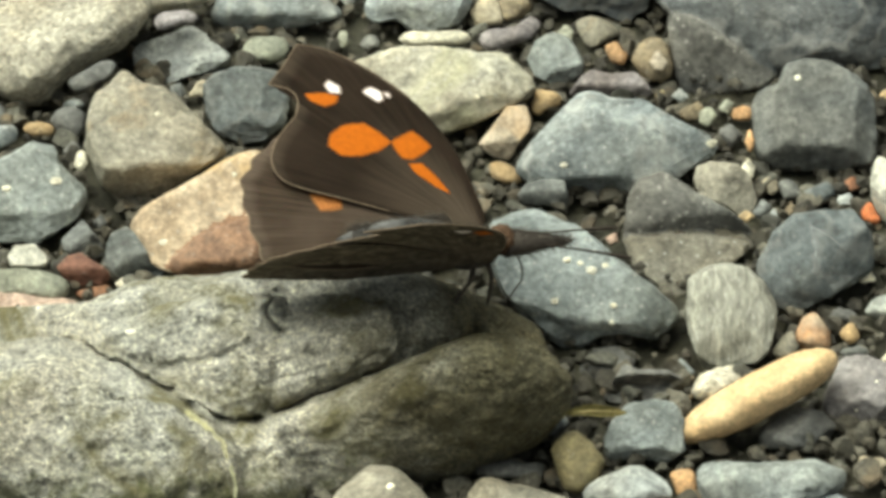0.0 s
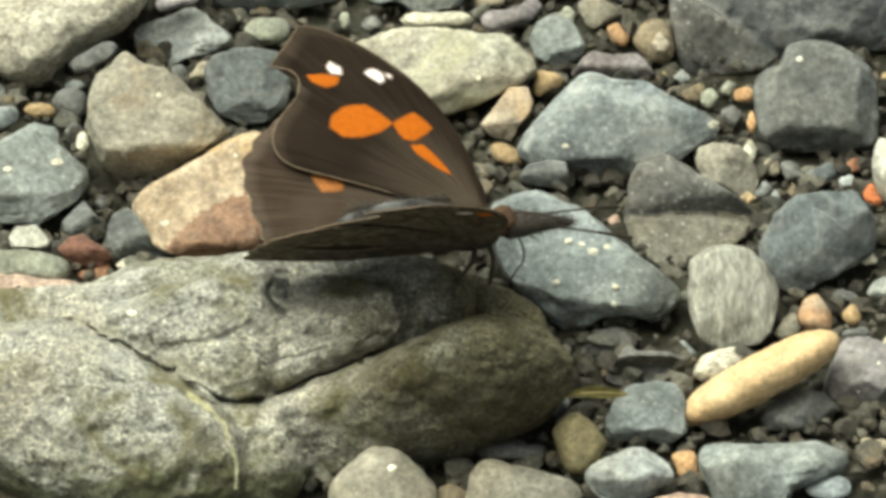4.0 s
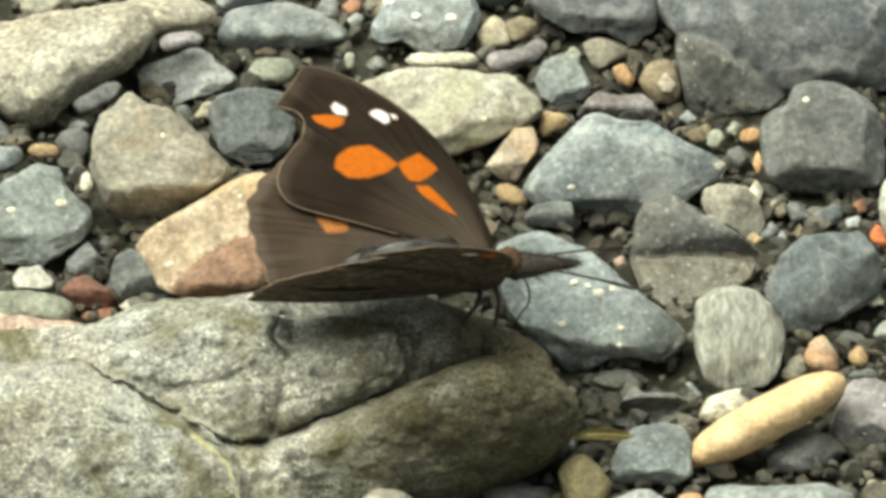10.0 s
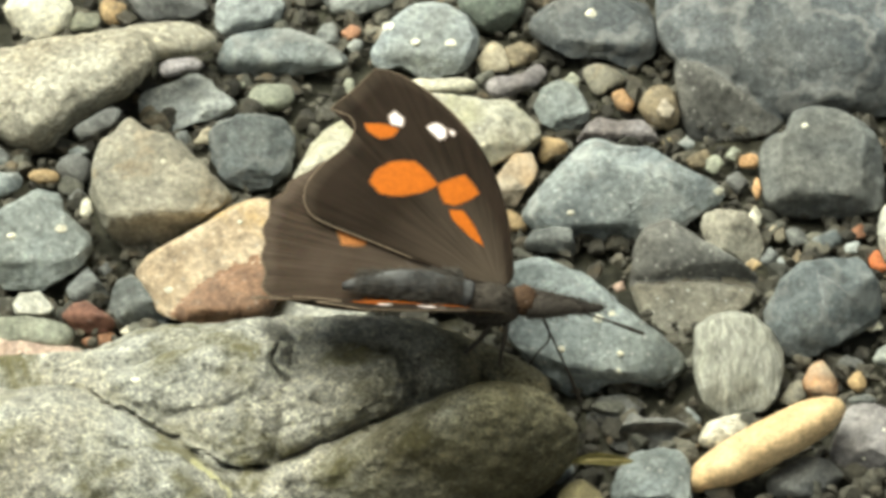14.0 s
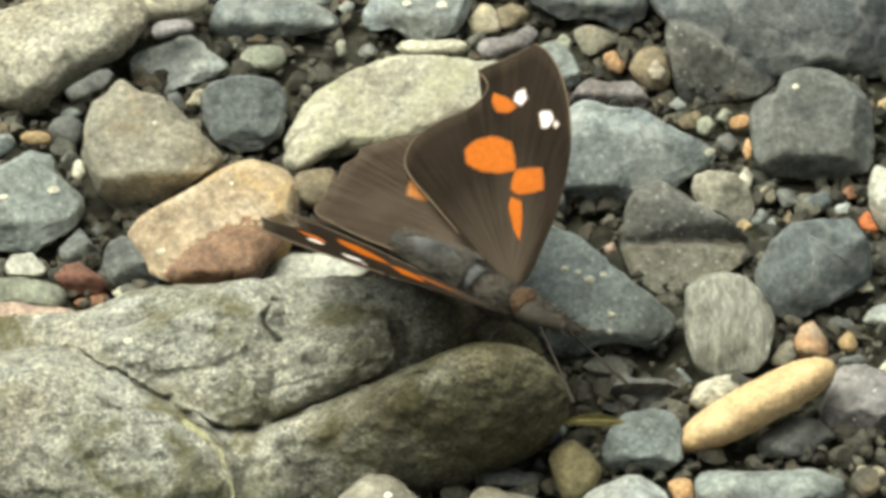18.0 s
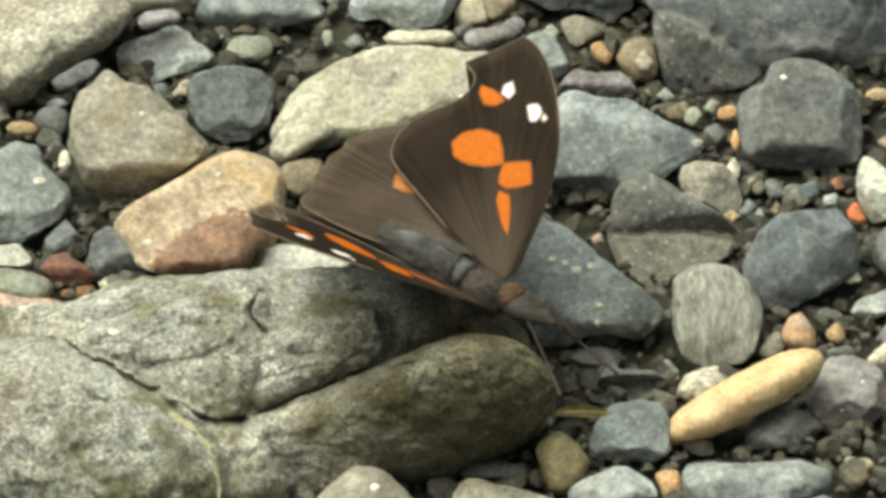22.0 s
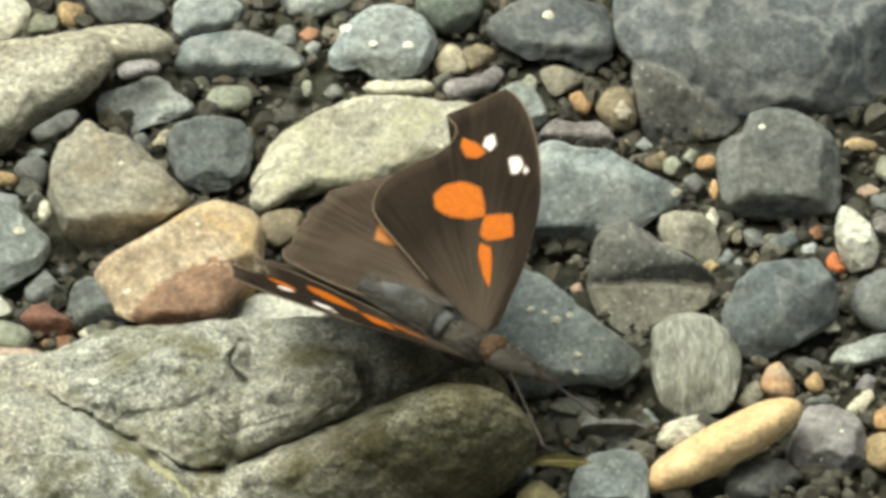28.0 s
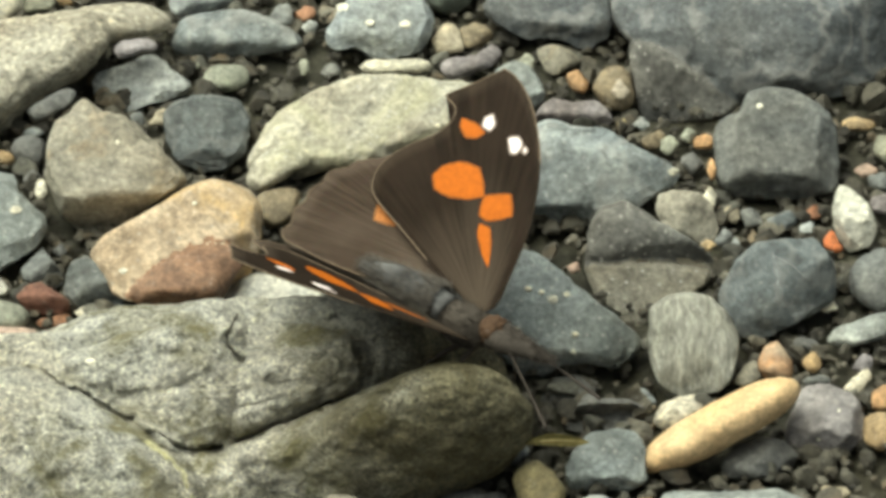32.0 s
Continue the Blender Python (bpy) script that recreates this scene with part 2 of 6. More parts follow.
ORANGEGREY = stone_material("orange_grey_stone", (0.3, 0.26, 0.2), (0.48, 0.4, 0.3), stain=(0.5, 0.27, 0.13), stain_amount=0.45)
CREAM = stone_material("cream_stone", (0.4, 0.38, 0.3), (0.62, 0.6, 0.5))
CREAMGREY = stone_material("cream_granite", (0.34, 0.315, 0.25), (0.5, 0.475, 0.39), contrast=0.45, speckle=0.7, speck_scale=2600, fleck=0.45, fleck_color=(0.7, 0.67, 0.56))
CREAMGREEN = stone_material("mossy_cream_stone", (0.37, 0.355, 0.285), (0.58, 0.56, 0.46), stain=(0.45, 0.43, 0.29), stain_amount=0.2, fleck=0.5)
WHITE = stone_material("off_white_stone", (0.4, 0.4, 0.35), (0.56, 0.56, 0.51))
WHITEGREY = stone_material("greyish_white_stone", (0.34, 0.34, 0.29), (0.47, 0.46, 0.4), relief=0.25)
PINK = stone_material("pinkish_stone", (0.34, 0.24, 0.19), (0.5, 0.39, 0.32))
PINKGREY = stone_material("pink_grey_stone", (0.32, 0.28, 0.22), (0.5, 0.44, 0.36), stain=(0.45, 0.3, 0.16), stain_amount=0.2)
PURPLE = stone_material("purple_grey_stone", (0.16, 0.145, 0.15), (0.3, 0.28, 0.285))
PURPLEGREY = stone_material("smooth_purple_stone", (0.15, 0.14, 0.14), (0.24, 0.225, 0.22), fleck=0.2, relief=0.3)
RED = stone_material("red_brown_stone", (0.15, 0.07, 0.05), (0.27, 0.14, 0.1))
# the rock's right end carries painted shade together with its algae tint
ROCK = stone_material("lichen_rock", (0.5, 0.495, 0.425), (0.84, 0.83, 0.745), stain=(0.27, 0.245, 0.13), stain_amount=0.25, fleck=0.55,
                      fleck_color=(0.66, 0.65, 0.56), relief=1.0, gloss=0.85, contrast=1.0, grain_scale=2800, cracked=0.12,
                      speckle=0.8, speck_scale=4400, damp_shade=(0.015, 0.027, (0.27, 0.244, 0.155)), moss=(-0.014, -0.006, (0.14, 0.145, 0.05)), rubbed=0.0)
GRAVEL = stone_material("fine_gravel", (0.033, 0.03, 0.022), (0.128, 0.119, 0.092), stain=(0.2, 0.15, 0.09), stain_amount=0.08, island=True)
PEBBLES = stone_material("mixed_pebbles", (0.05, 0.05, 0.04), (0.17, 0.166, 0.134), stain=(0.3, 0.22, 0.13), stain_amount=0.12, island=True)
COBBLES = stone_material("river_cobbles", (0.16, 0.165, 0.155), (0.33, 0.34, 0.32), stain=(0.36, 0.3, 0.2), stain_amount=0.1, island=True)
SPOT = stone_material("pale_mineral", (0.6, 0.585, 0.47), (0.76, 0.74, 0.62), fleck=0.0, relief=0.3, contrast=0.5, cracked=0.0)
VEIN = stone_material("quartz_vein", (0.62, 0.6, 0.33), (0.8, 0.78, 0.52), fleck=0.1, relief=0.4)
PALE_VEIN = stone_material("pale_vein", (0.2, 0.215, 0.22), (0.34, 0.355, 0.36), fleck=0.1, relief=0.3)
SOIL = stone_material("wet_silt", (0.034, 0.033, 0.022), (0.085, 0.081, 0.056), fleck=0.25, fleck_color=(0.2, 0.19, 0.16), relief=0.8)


# ---- mesh helpers ----
def linked(name, me, material, parent=None, label=""):
    ob = new(name, me)
    for m in (material if isinstance(material, (list, tuple)) else [material]):
        me.materials.append(m)
    ob.parent = parent
    return tagged(ob, label)


def part(name, bm, material, parent, label=""):
    me = bpy.data.meshes.new(name)
    bm.to_mesh(me)
    bm.free()
    me.shade_smooth()
    return linked(name, me, material, parent, label)


SPHERES = {}
LIE = 0.36  # how far a stone lies back, so that its broad side faces the sky


def unit_sphere(level):
    if level not in SPHERES:
        bm = bmesh.new()
        bmesh.ops.create_icosphere(bm, subdivisions=level, radius=1)
        SPHERES[level] = (np.array([v.co[:] for v in bm.verts]), np.array([[v.index for v in f.verts] for f in bm.faces]))
        bm.free()
    return SPHERES[level]


def ring_radius(rim, angle):
    """The outline's radius at each angle: a smooth curve through evenly spaced radii."""
    k, r = len(rim), np.array(rim)
    s = (angle / (2 * math.pi) * k) % k
    i, f = s.astype(int) % k, s - np.floor(s)
    p0, p1, p2, p3 = r[i - 1], r[i], r[(i + 1) % k], r[(i + 2) % k]
    return p1 + 0.5 * f * (p2 - p0 + f * (2 * p0 - 5 * p1 + 4 * p2 - p3 + f * (3 * (p1 - p2) + p3 - p0)))


def corner_radius(corners, angle):
    """The radius at each angle of an outline given by its corners, which are a little worn."""
    a = np.linspace(-math.pi, math.pi, 721)[:-1]
    dx, dy = np.cos(a), np.sin(a)
    r = np.full(len(a), 1e-6)
    for (x0, y0), (x1, y1) in zip(corners, corners[1:] + corners[:1]):
        ex, ey = x1 - x0, y1 - y0
        den = dx * ey - dy * ex
        den = np.where(np.abs(den) < 1e-9, 1e-9, den)
        along, t = (x0 * ey - y0 * ex) / den, (x0 * dy - y0 * dx) / den
        r = np.where((along > 0) & (t >= -1e-6) & (t <= 1 + 1e-6), np.maximum(r, along), r)
    worn = sum(np.roll(r, k) for k in range(-7, 8)) / 15
    return np.interp(angle, a, worn, period=2 * math.pi)


def fractal(points, scale, octaves, seed):
    off = Vector((seed * 3.17, seed * 1.71, seed * 0.93))
    return np.array([noise.fractal(Vector(p) * scale + off, 0.8, 2.1, octaves) for p in points])


def lobe_points(level, rim, depth, facets, rough, seed, lie=LIE, ridges=()):
    """A stone's body: an outline swollen to a rounded form, with flat breaks knocked off and a weathered skin."""
    rng = np.random.default_rng(seed)
    d, faces = unit_sphere(level)
    ang = np.arctan2(d[:, 1], d[:, 0])
    flat = np.hypot(d[:, 0], d[:, 1])
    bar = len(rim) == 3
    cornered = isinstance(rim[0], tuple)
    planes = facets if isinstance(facets, tuple) else ()
    facets = 1 if planes else facets
    r = np.ones(len(d)) if bar else corner_radius(rim, ang) if cornered else ring_radius(rim, ang)
    boxy = facets < 0 or bool(planes)
    swell = flat ** (0.5 if boxy else 0.72)
    p = np.stack([r * np.cos(ang) * swell, r * np.sin(ang) * swell, depth * np.sign(d[:, 2]) * np.abs(d[:, 2]) ** (0.6 if boxy else 0.85)], 1)
    if bar:  # a bean-shaped pebble: half length, half width and the tilt of its long axis
        length, width, tilt = rim
        x, y = length * np.sign(d[:, 0]) * np.abs(d[:, 0]) ** 0.66, width * d[:, 1] * (1 + 0.06 * d[:, 0])
        c, s = math.cos(radians(tilt)), math.sin(radians(tilt))
        p = np.stack([x * c - y * s, x * s + y * c, depth * d[:, 2]], 1)
    size = float(np.mean(rim[:2] if bar else r))
    if planes:  # broken faces: each a plane through a point, falling one way
        rugged = fractal(p, 2.0 / size, 4, seed + 30) * 0.06 * size
        top = np.full(len(p), 1e9)
        for x0, y0, z0, fall, slope in planes:
            run = (p[:, 0] - x0) * math.cos(radians(fall)) + (p[:, 1] - y0) * math.sin(radians(fall))
            top = np.minimum(top, z0 * depth - slope * (run + rugged))
        p[:, 2] = np.where(d[:, 2] > -0.05, np.minimum(p[:, 2], np.maximum(top, -0.45 * depth)), p[:, 2])
    for _ in range(0 if planes else abs(facets)):
        n = np.array([rng.uniform(-1, 1), rng.uniform(-0.7, 1), rng.uniform(0.45, 1.1)])
        n /= np.linalg.norm(n)
        reach = p @ n
        cut = reach.max() * rng.uniform(0.58, 0.82)
        over = np.maximum(0, reach - cut)
        p -= np.outer(over * 0.95, n)
    for _ in range(8 if planes else 15 if facets > 1 else 0):
        n = np.array([rng.uniform(-1, 1), rng.uniform(-1, 1), rng.uniform(0.0, 1.0)])
        n /= np.linalg.norm(n)
        reach = p @ n
        p -= np.outer(np.maximum(0, reach - reach.max() * rng.uniform(0.9, 0.98) if planes else reach - reach.max() * rng.uniform(0.82, 0.96)) * 0.95, n)
    for x0, y0, x1, y1, steep in ridges:  # a broken edge, beyond which the face falls away
        ex, ey = x1 - x0, y1 - y0
        wander = fractal(p, 2.2 / size, 3, seed + 20) * 0.06 * size
        beyond = np.maximum(0, ((p[:, 0] - x0) * ey - (p[:, 1] - y0) * ex) / math.hypot(ex, ey) + wander)
        p[:, 2] -= np.where(p[:, 2] > -0.2 * depth, steep * beyond, 0)
    away = p / (np.linalg.norm(p, axis=1, keepdims=True) + 1e-9)
    lump = fractal(p, 1.3 / size, 3, seed) * 0.045 * size
    skin = fractal(p, 5.0 / size, 5, seed + 50) * (0.034 if planes else 0.028) * size * rough
    if facets:
        fold = np.abs(fractal(p * np.array([0.8, 1.3, 1.0]), 1.7 / size, 3, seed + 70))
        skin -= np.maximum(0, 0.13 - fold) * 0.22 * size * min(rough, 1.2)
    if rough > 1.1:
        skin -= np.maximum(0, fractal(p, 0.55, 3, seed + 90) - 0.25) * 0.5 * (rough - 1)
    p += away * (lump + skin)[:, None]
    p[:, 2] -= lie * p[:, 1]
    return p, faces


def skin_height(front, x, y):
    """The height of a stone's upper side at a place of its face."""
    d = (front[:, 0] - x) ** 2 + (front[:, 1] - y) ** 2
    near = np.argpartition(d, 9)[:9]
    near = near[front[near, 2] > front[near, 2].max() - 0.4 * MM]
    w = 1 / (d[near] + 1e-8)
    return float((front[near, 2] * w).sum() / w.sum())


def inlay(name, points, n, front, material, parent, label):
    """A thin mineral inlay that follows the stone's skin: a middle point and rings of n points."""
    v = [(x * MM, y * MM, skin_height(front, x * MM, y * MM) + z * MM) for x, y, z in points]
    f = [(0, 1 + i, 1 + (i + 1) % n) for i in range(n)]
    for j in range(len(points) // n - 1):
        s = 1 + j * n
        f += [(s + i, s + n + i, s + n + (i + 1) % n, s + (i + 1) % n) for i in range(n)]
    me = bpy.data.meshes.new(name)
    me.from_pydata(v, [], f)
    me.shade_smooth()
    linked(name, me, material, parent, label)


def ribbon(name, width, path, front, parent, material, label):
    v, f = [], []
    for k in range(len(path) - 1):
        (x0, y0), (x1, y1) = path[k], path[k + 1]
        for j in range(6 + (k == len(path) - 2)):
            t = j / 6
            x, y = x0 + (x1 - x0) * t, y0 + (y1 - y0) * t
            w = width * (0.5 + 0.35 * noise.noise(Vector((x * 1.3, y * 1.3, 4))))
            nx, ny = -(y1 - y0), x1 - x0
            s = math.hypot(nx, ny)
            for e, z in ((-1, 0.0), (0, 0.12), (1, 0.0)):
                px, py = (x + nx / s * w * e) * MM, (y + ny / s * w * e) * MM
                v.append((px, py, skin_height(front, px, py) + z * MM))
    for j in range(len(v) // 3 - 1):
        f += [(3 * j + e, 3 * j + e + 1, 3 * j + e + 4, 3 * j + e + 3) for e in (0, 1)]
    me = bpy.data.meshes.new(name)
    me.from_pydata(v, [], f)
    me.shade_smooth()
    linked(name, me, material, parent, label)


def grown_together(name, verts, faces, owner, voxel):
    """One closed skin over several overlapping lobes; also which lobe each face came from."""
    me = bpy.data.meshes.new(name)
    me.from_pydata(verts.tolist(), [], faces.tolist())
    ob = bpy.data.objects.new(name, me)
    scene.collection.objects.link(ob)
    mod = ob.modifiers.new("skin", "REMESH")
    mod.mode, mod.voxel_size = "VOXEL", voxel
    solid = ob.evaluated_get(bpy.context.evaluated_depsgraph_get()).to_mesh()
    v = np.array([q.co[:] for q in solid.vertices])
    f = [tuple(q.vertices) for q in solid.polygons]
    bpy.data.objects.remove(ob)
    bpy.data.meshes.remove(me)
    tree = kdtree.KDTree(len(verts))
    for i, q in enumerate(verts):
        tree.insert(q, i)
    tree.balance()
    return v, f, [int(owner[tree.find(v[q[0]])[1]]) for q in f]


def ragged(v):
    """Places of a stone's skin, shifted a little to and fro so that breaks along straight lines come out uneven."""
    x, y = v[:, 0].copy(), v[:, 1].copy()
    for scale, amount in ((210, 0.5), (620, 0.3), (1700, 0.14)):
        x += np.array([noise.noise(Vector((q[0] * scale, q[1] * scale, 3))) for q in v]) * amount * MM
        y += np.array([noise.noise(Vector((q[0] * scale, q[1] * scale, 8))) for q in v]) * amount * MM
    return np.stack([x, y], 1)


def carve(v, cracks):
    """Weathered cracks: grooves sunk into a stone's upper side along broken lines."""
    w = ragged(v)
    for width, depth, path in cracks:
        near = np.full(len(v), 1e9)
        for (x0, y0), (x1, y1) in zip(path, path[1:]):
            a, e = np.array((x0, y0)) * MM, np.array((x1 - x0, y1 - y0)) * MM
            t = np.clip(((w - a) @ e) / (e @ e), 0, 1)
            near = np.minimum(near, np.linalg.norm(w - a - t[:, None] * e, axis=1))
        v[:, 2] -= np.where(v[:, 2] > 0, depth * MM * np.exp(-(near / (width * MM)) ** 2), 0)
    return v


def raise_ledges(v, ledges):
    """Broken layers: stretches of a stone's upper side that stand proud, with ragged edges."""
    x, y = ragged(v).T
    for height, soft, outline in ledges:
        inside, near = np.zeros(len(v), bool), np.full(len(v), 1e9)
        for (x0, y0), (x1, y1) in zip(outline, outline[1:] + outline[:1]):
            x0, y0, x1, y1 = x0 * MM, y0 * MM, x1 * MM, y1 * MM
            if y0 != y1:
                inside ^= ((y0 > y) != (y1 > y)) & (x < (x1 - x0) * (y - y0) / (y1 - y0) + x0)
            ex, ey = x1 - x0, y1 - y0
            t = np.clip(((x - x0) * ex + (y - y0) * ey) / (ex * ex + ey * ey), 0, 1)
            near = np.minimum(near, np.hypot(x - x0 - t * ex, y - y0 - t * ey))
        rise = np.clip(np.where(inside, near, -near) / (soft * MM) + 0.5, 0, 1)
        v[:, 2] += np.where(v[:, 2] > 0, height * MM * rise, 0)
    return v


def stone(name, label, at, level, seed, lobes, spots=(), cracks=(), veins=(), ledges=()):
    """A stone, of one or more lobes grown together, resting in the gravel with its broad face up the slope."""
    verts, faces, slots, mats = [], [], [], []
    base = 0
    for k, (mat, off, depth, facets, rough, rim, *lie) in enumerate(lobes):
        p, f = lobe_points(level, rim, depth, facets, rough, seed + 7 * k, *lie)
        verts.append(p + np.array(off))
        faces.append(f + base)
        base += len(p)
        if mat not in mats:
            mats.append(mat)
        slots += [mats.index(mat)] * len(f)
    v, f = np.concatenate(verts) * MM, np.concatenate(faces)
    if len(lobes) > 1:
        owner = np.repeat(np.arange(len(lobes)), [len(q) for q in verts])
        v, f, origin = grown_together(name, v, f, owner, 0.17 * MM if cracks else 0.25 * MM)
        slots = [mats.index(lobes[k][0]) for k in origin]
        if cracks:
            v += np.stack([np.zeros(len(v)), np.zeros(len(v)), fractal(v, 620, 5, seed) * 0.3 * MM - fractal(v * np.array([0.7, 1.6, 1.0]), 230, 4, seed + 3) * 0.24 * MM], 1)
            layer = fractal(v * np.array([0.6, 1.5, 1.0]), 260, 4, seed + 5) * 3.5
            v[:, 2] += (np.floor(layer) + np.clip((layer - np.floor(layer)) * 5 - 2, 0, 1)) * 0.06 * MM
            v = carve(raise_ledges(v, ledges), cracks)
    else:
        f = f.tolist()
    me = bpy.data.meshes.new(name)
    me.from_pydata(v.tolist(), [], f)
    me.shade_smooth()
    ob = linked(name, me, mats)
    me.polygons.foreach_set("material_index", slots)
    ob.matrix_world = pose(at[0] * MM, at[1] * MM, at[2] * MM, 52)
    tagged(ob, label, "rock" if "rock" in name or "boulder" in name else "pebble" if "pebble" in name else "stone", "stones of the river bed")
    front = v[v[:, 2] > -0.25 * abs(v[:, 2]).max()]
    for k, (x, y, r) in enumerate(spots):
        blot = []
        for j in range(1, 4):
            for i in range(14):
                a = i * 2 * math.pi / 14
                q = r * 0.74 * j / 3 * (1 + 0.3 * noise.noise(Vector((math.cos(a) * 1.3, math.sin(a) * 1.3, seed + k))))
                blot.append((x + q * math.cos(a) * 1.1, y + q * math.sin(a) * 0.85, 0.06 - 0.12 * (j == 3)))
        inlay("mineral_spot", [(x, y, 0.07)] + blot, 14, front, SPOT, ob, "pale mineral spot")
    for width, path, *kind in veins:
        ribbon("quartz_vein", width, path, front, ob, *(kind or (VEIN, "yellowish quartz vein")))
    return ob


# ---- the river bed ----
def ground_sheet():
    k = 90
    s = np.sinh(np.linspace(-1, 1, 2 * k + 1) * 10) / math.sinh(10) * 400
    n = len(s)
    v = []
    for y in s:
        for x in s:
            far = math.hypot(x, y)
            z = noise.noise(Vector((x * 90, y * 90, 0))) * 0.0012 + noise.noise(Vector((x * 0.6, y * 0.6, 3))) * min(0.02 * far, 0.5) * (far > 0.3)
            v.append((x, y, z - 0.0008))
    f = [(j * n + i, j * n + i + 1, (j + 1) * n + i + 1, (j + 1) * n + i) for j in range(n - 1) for i in range(n - 1)]
    me = bpy.data.meshes.new("ground")
    me.from_pydata(v, [], f)
    me.shade_smooth()
    tagged(linked("ground", me, SOIL), "dark wet silt of the river bed", "ground", kind="structure")


def scatter(name, label, material, count, level, place, seed):
    """Loose stones beyond counting, as one mesh."""
    rng = np.random.default_rng(seed)
    d, f = unit_sphere(level)
    vs, fs, base = [], [], 0
    while len(vs) < count:
        spot = place(rng)
        if spot is None:
            continue
        x, y, r = spot
        axes = r * rng.uniform(0.65, 1.25, 3) * np.array([1, 1, 0.75])
        p = d * axes
        for _ in range(8):
            n = rng.normal(size=3)
            n /= np.linalg.norm(n)
            reach = p @ n
            p = p - np.outer(np.maximum(0, reach - reach.max() * rng.uniform(0.42, 0.82)), n)
        p *= 1 + 0.12 * np.sin(d @ rng.normal(size=3) * 3 + rng.uniform(0, 6))[:, None]
        a, b = rng.uniform(0, 6.28), rng.normal() * 0.4
        turn = np.array(Euler((b, 0, a)).to_matrix())
        vs.append(p @ turn.T + np.array([x, y, axes[2] * rng.uniform(0.0, 0.6)]))
        fs.append(f + base)
        base += len(d)
    me = bpy.data.meshes.new(name)
    me.from_pydata((np.concatenate(vs) * MM).tolist(), [], np.concatenate(fs).tolist())
    if level > 2 or count < 3000:
        me.shade_smooth()
    tagged(linked(name, me, material), label, "gravel", kind="stuff")


def gravel_spot(rng):
    return rng.uniform(-60, 60), rng.uniform(-42, 66), min(0.3 + rng.exponential(0.36), 1.5)


def pebble_spot(rng):
    return rng.uniform(-60, 60), rng.uniform(-42, 66), rng.uniform(0.8, 1.7)


def cobble_spot(rng):
    far, a = 62 + rng.exponential(230), rng.uniform(0, 6.283)
    x, y = far * math.cos(a) * 1.05, far * math.sin(a) + 8
    if abs(x) < 62 and -62 < y < 72 or far > 1500:
        return None
    r = rng.uniform(3, 9) if -110 < y < -40 else rng.uniform(4, 19)
    return x, y, r


ground_sheet()
scatter("fine_gravel", "fine dark mixed gravel between the stones", GRAVEL, 9500, 2, gravel_spot, 5)
scatter("mixed_pebbles", "small brown and grey pebbles among the stones", PEBBLES, 420, 3, pebble_spot, 8)
scatter("river_cobbles", "grey and brown cobbles covering the river bed", COBBLES, 2600, 2, cobble_spot, 6)

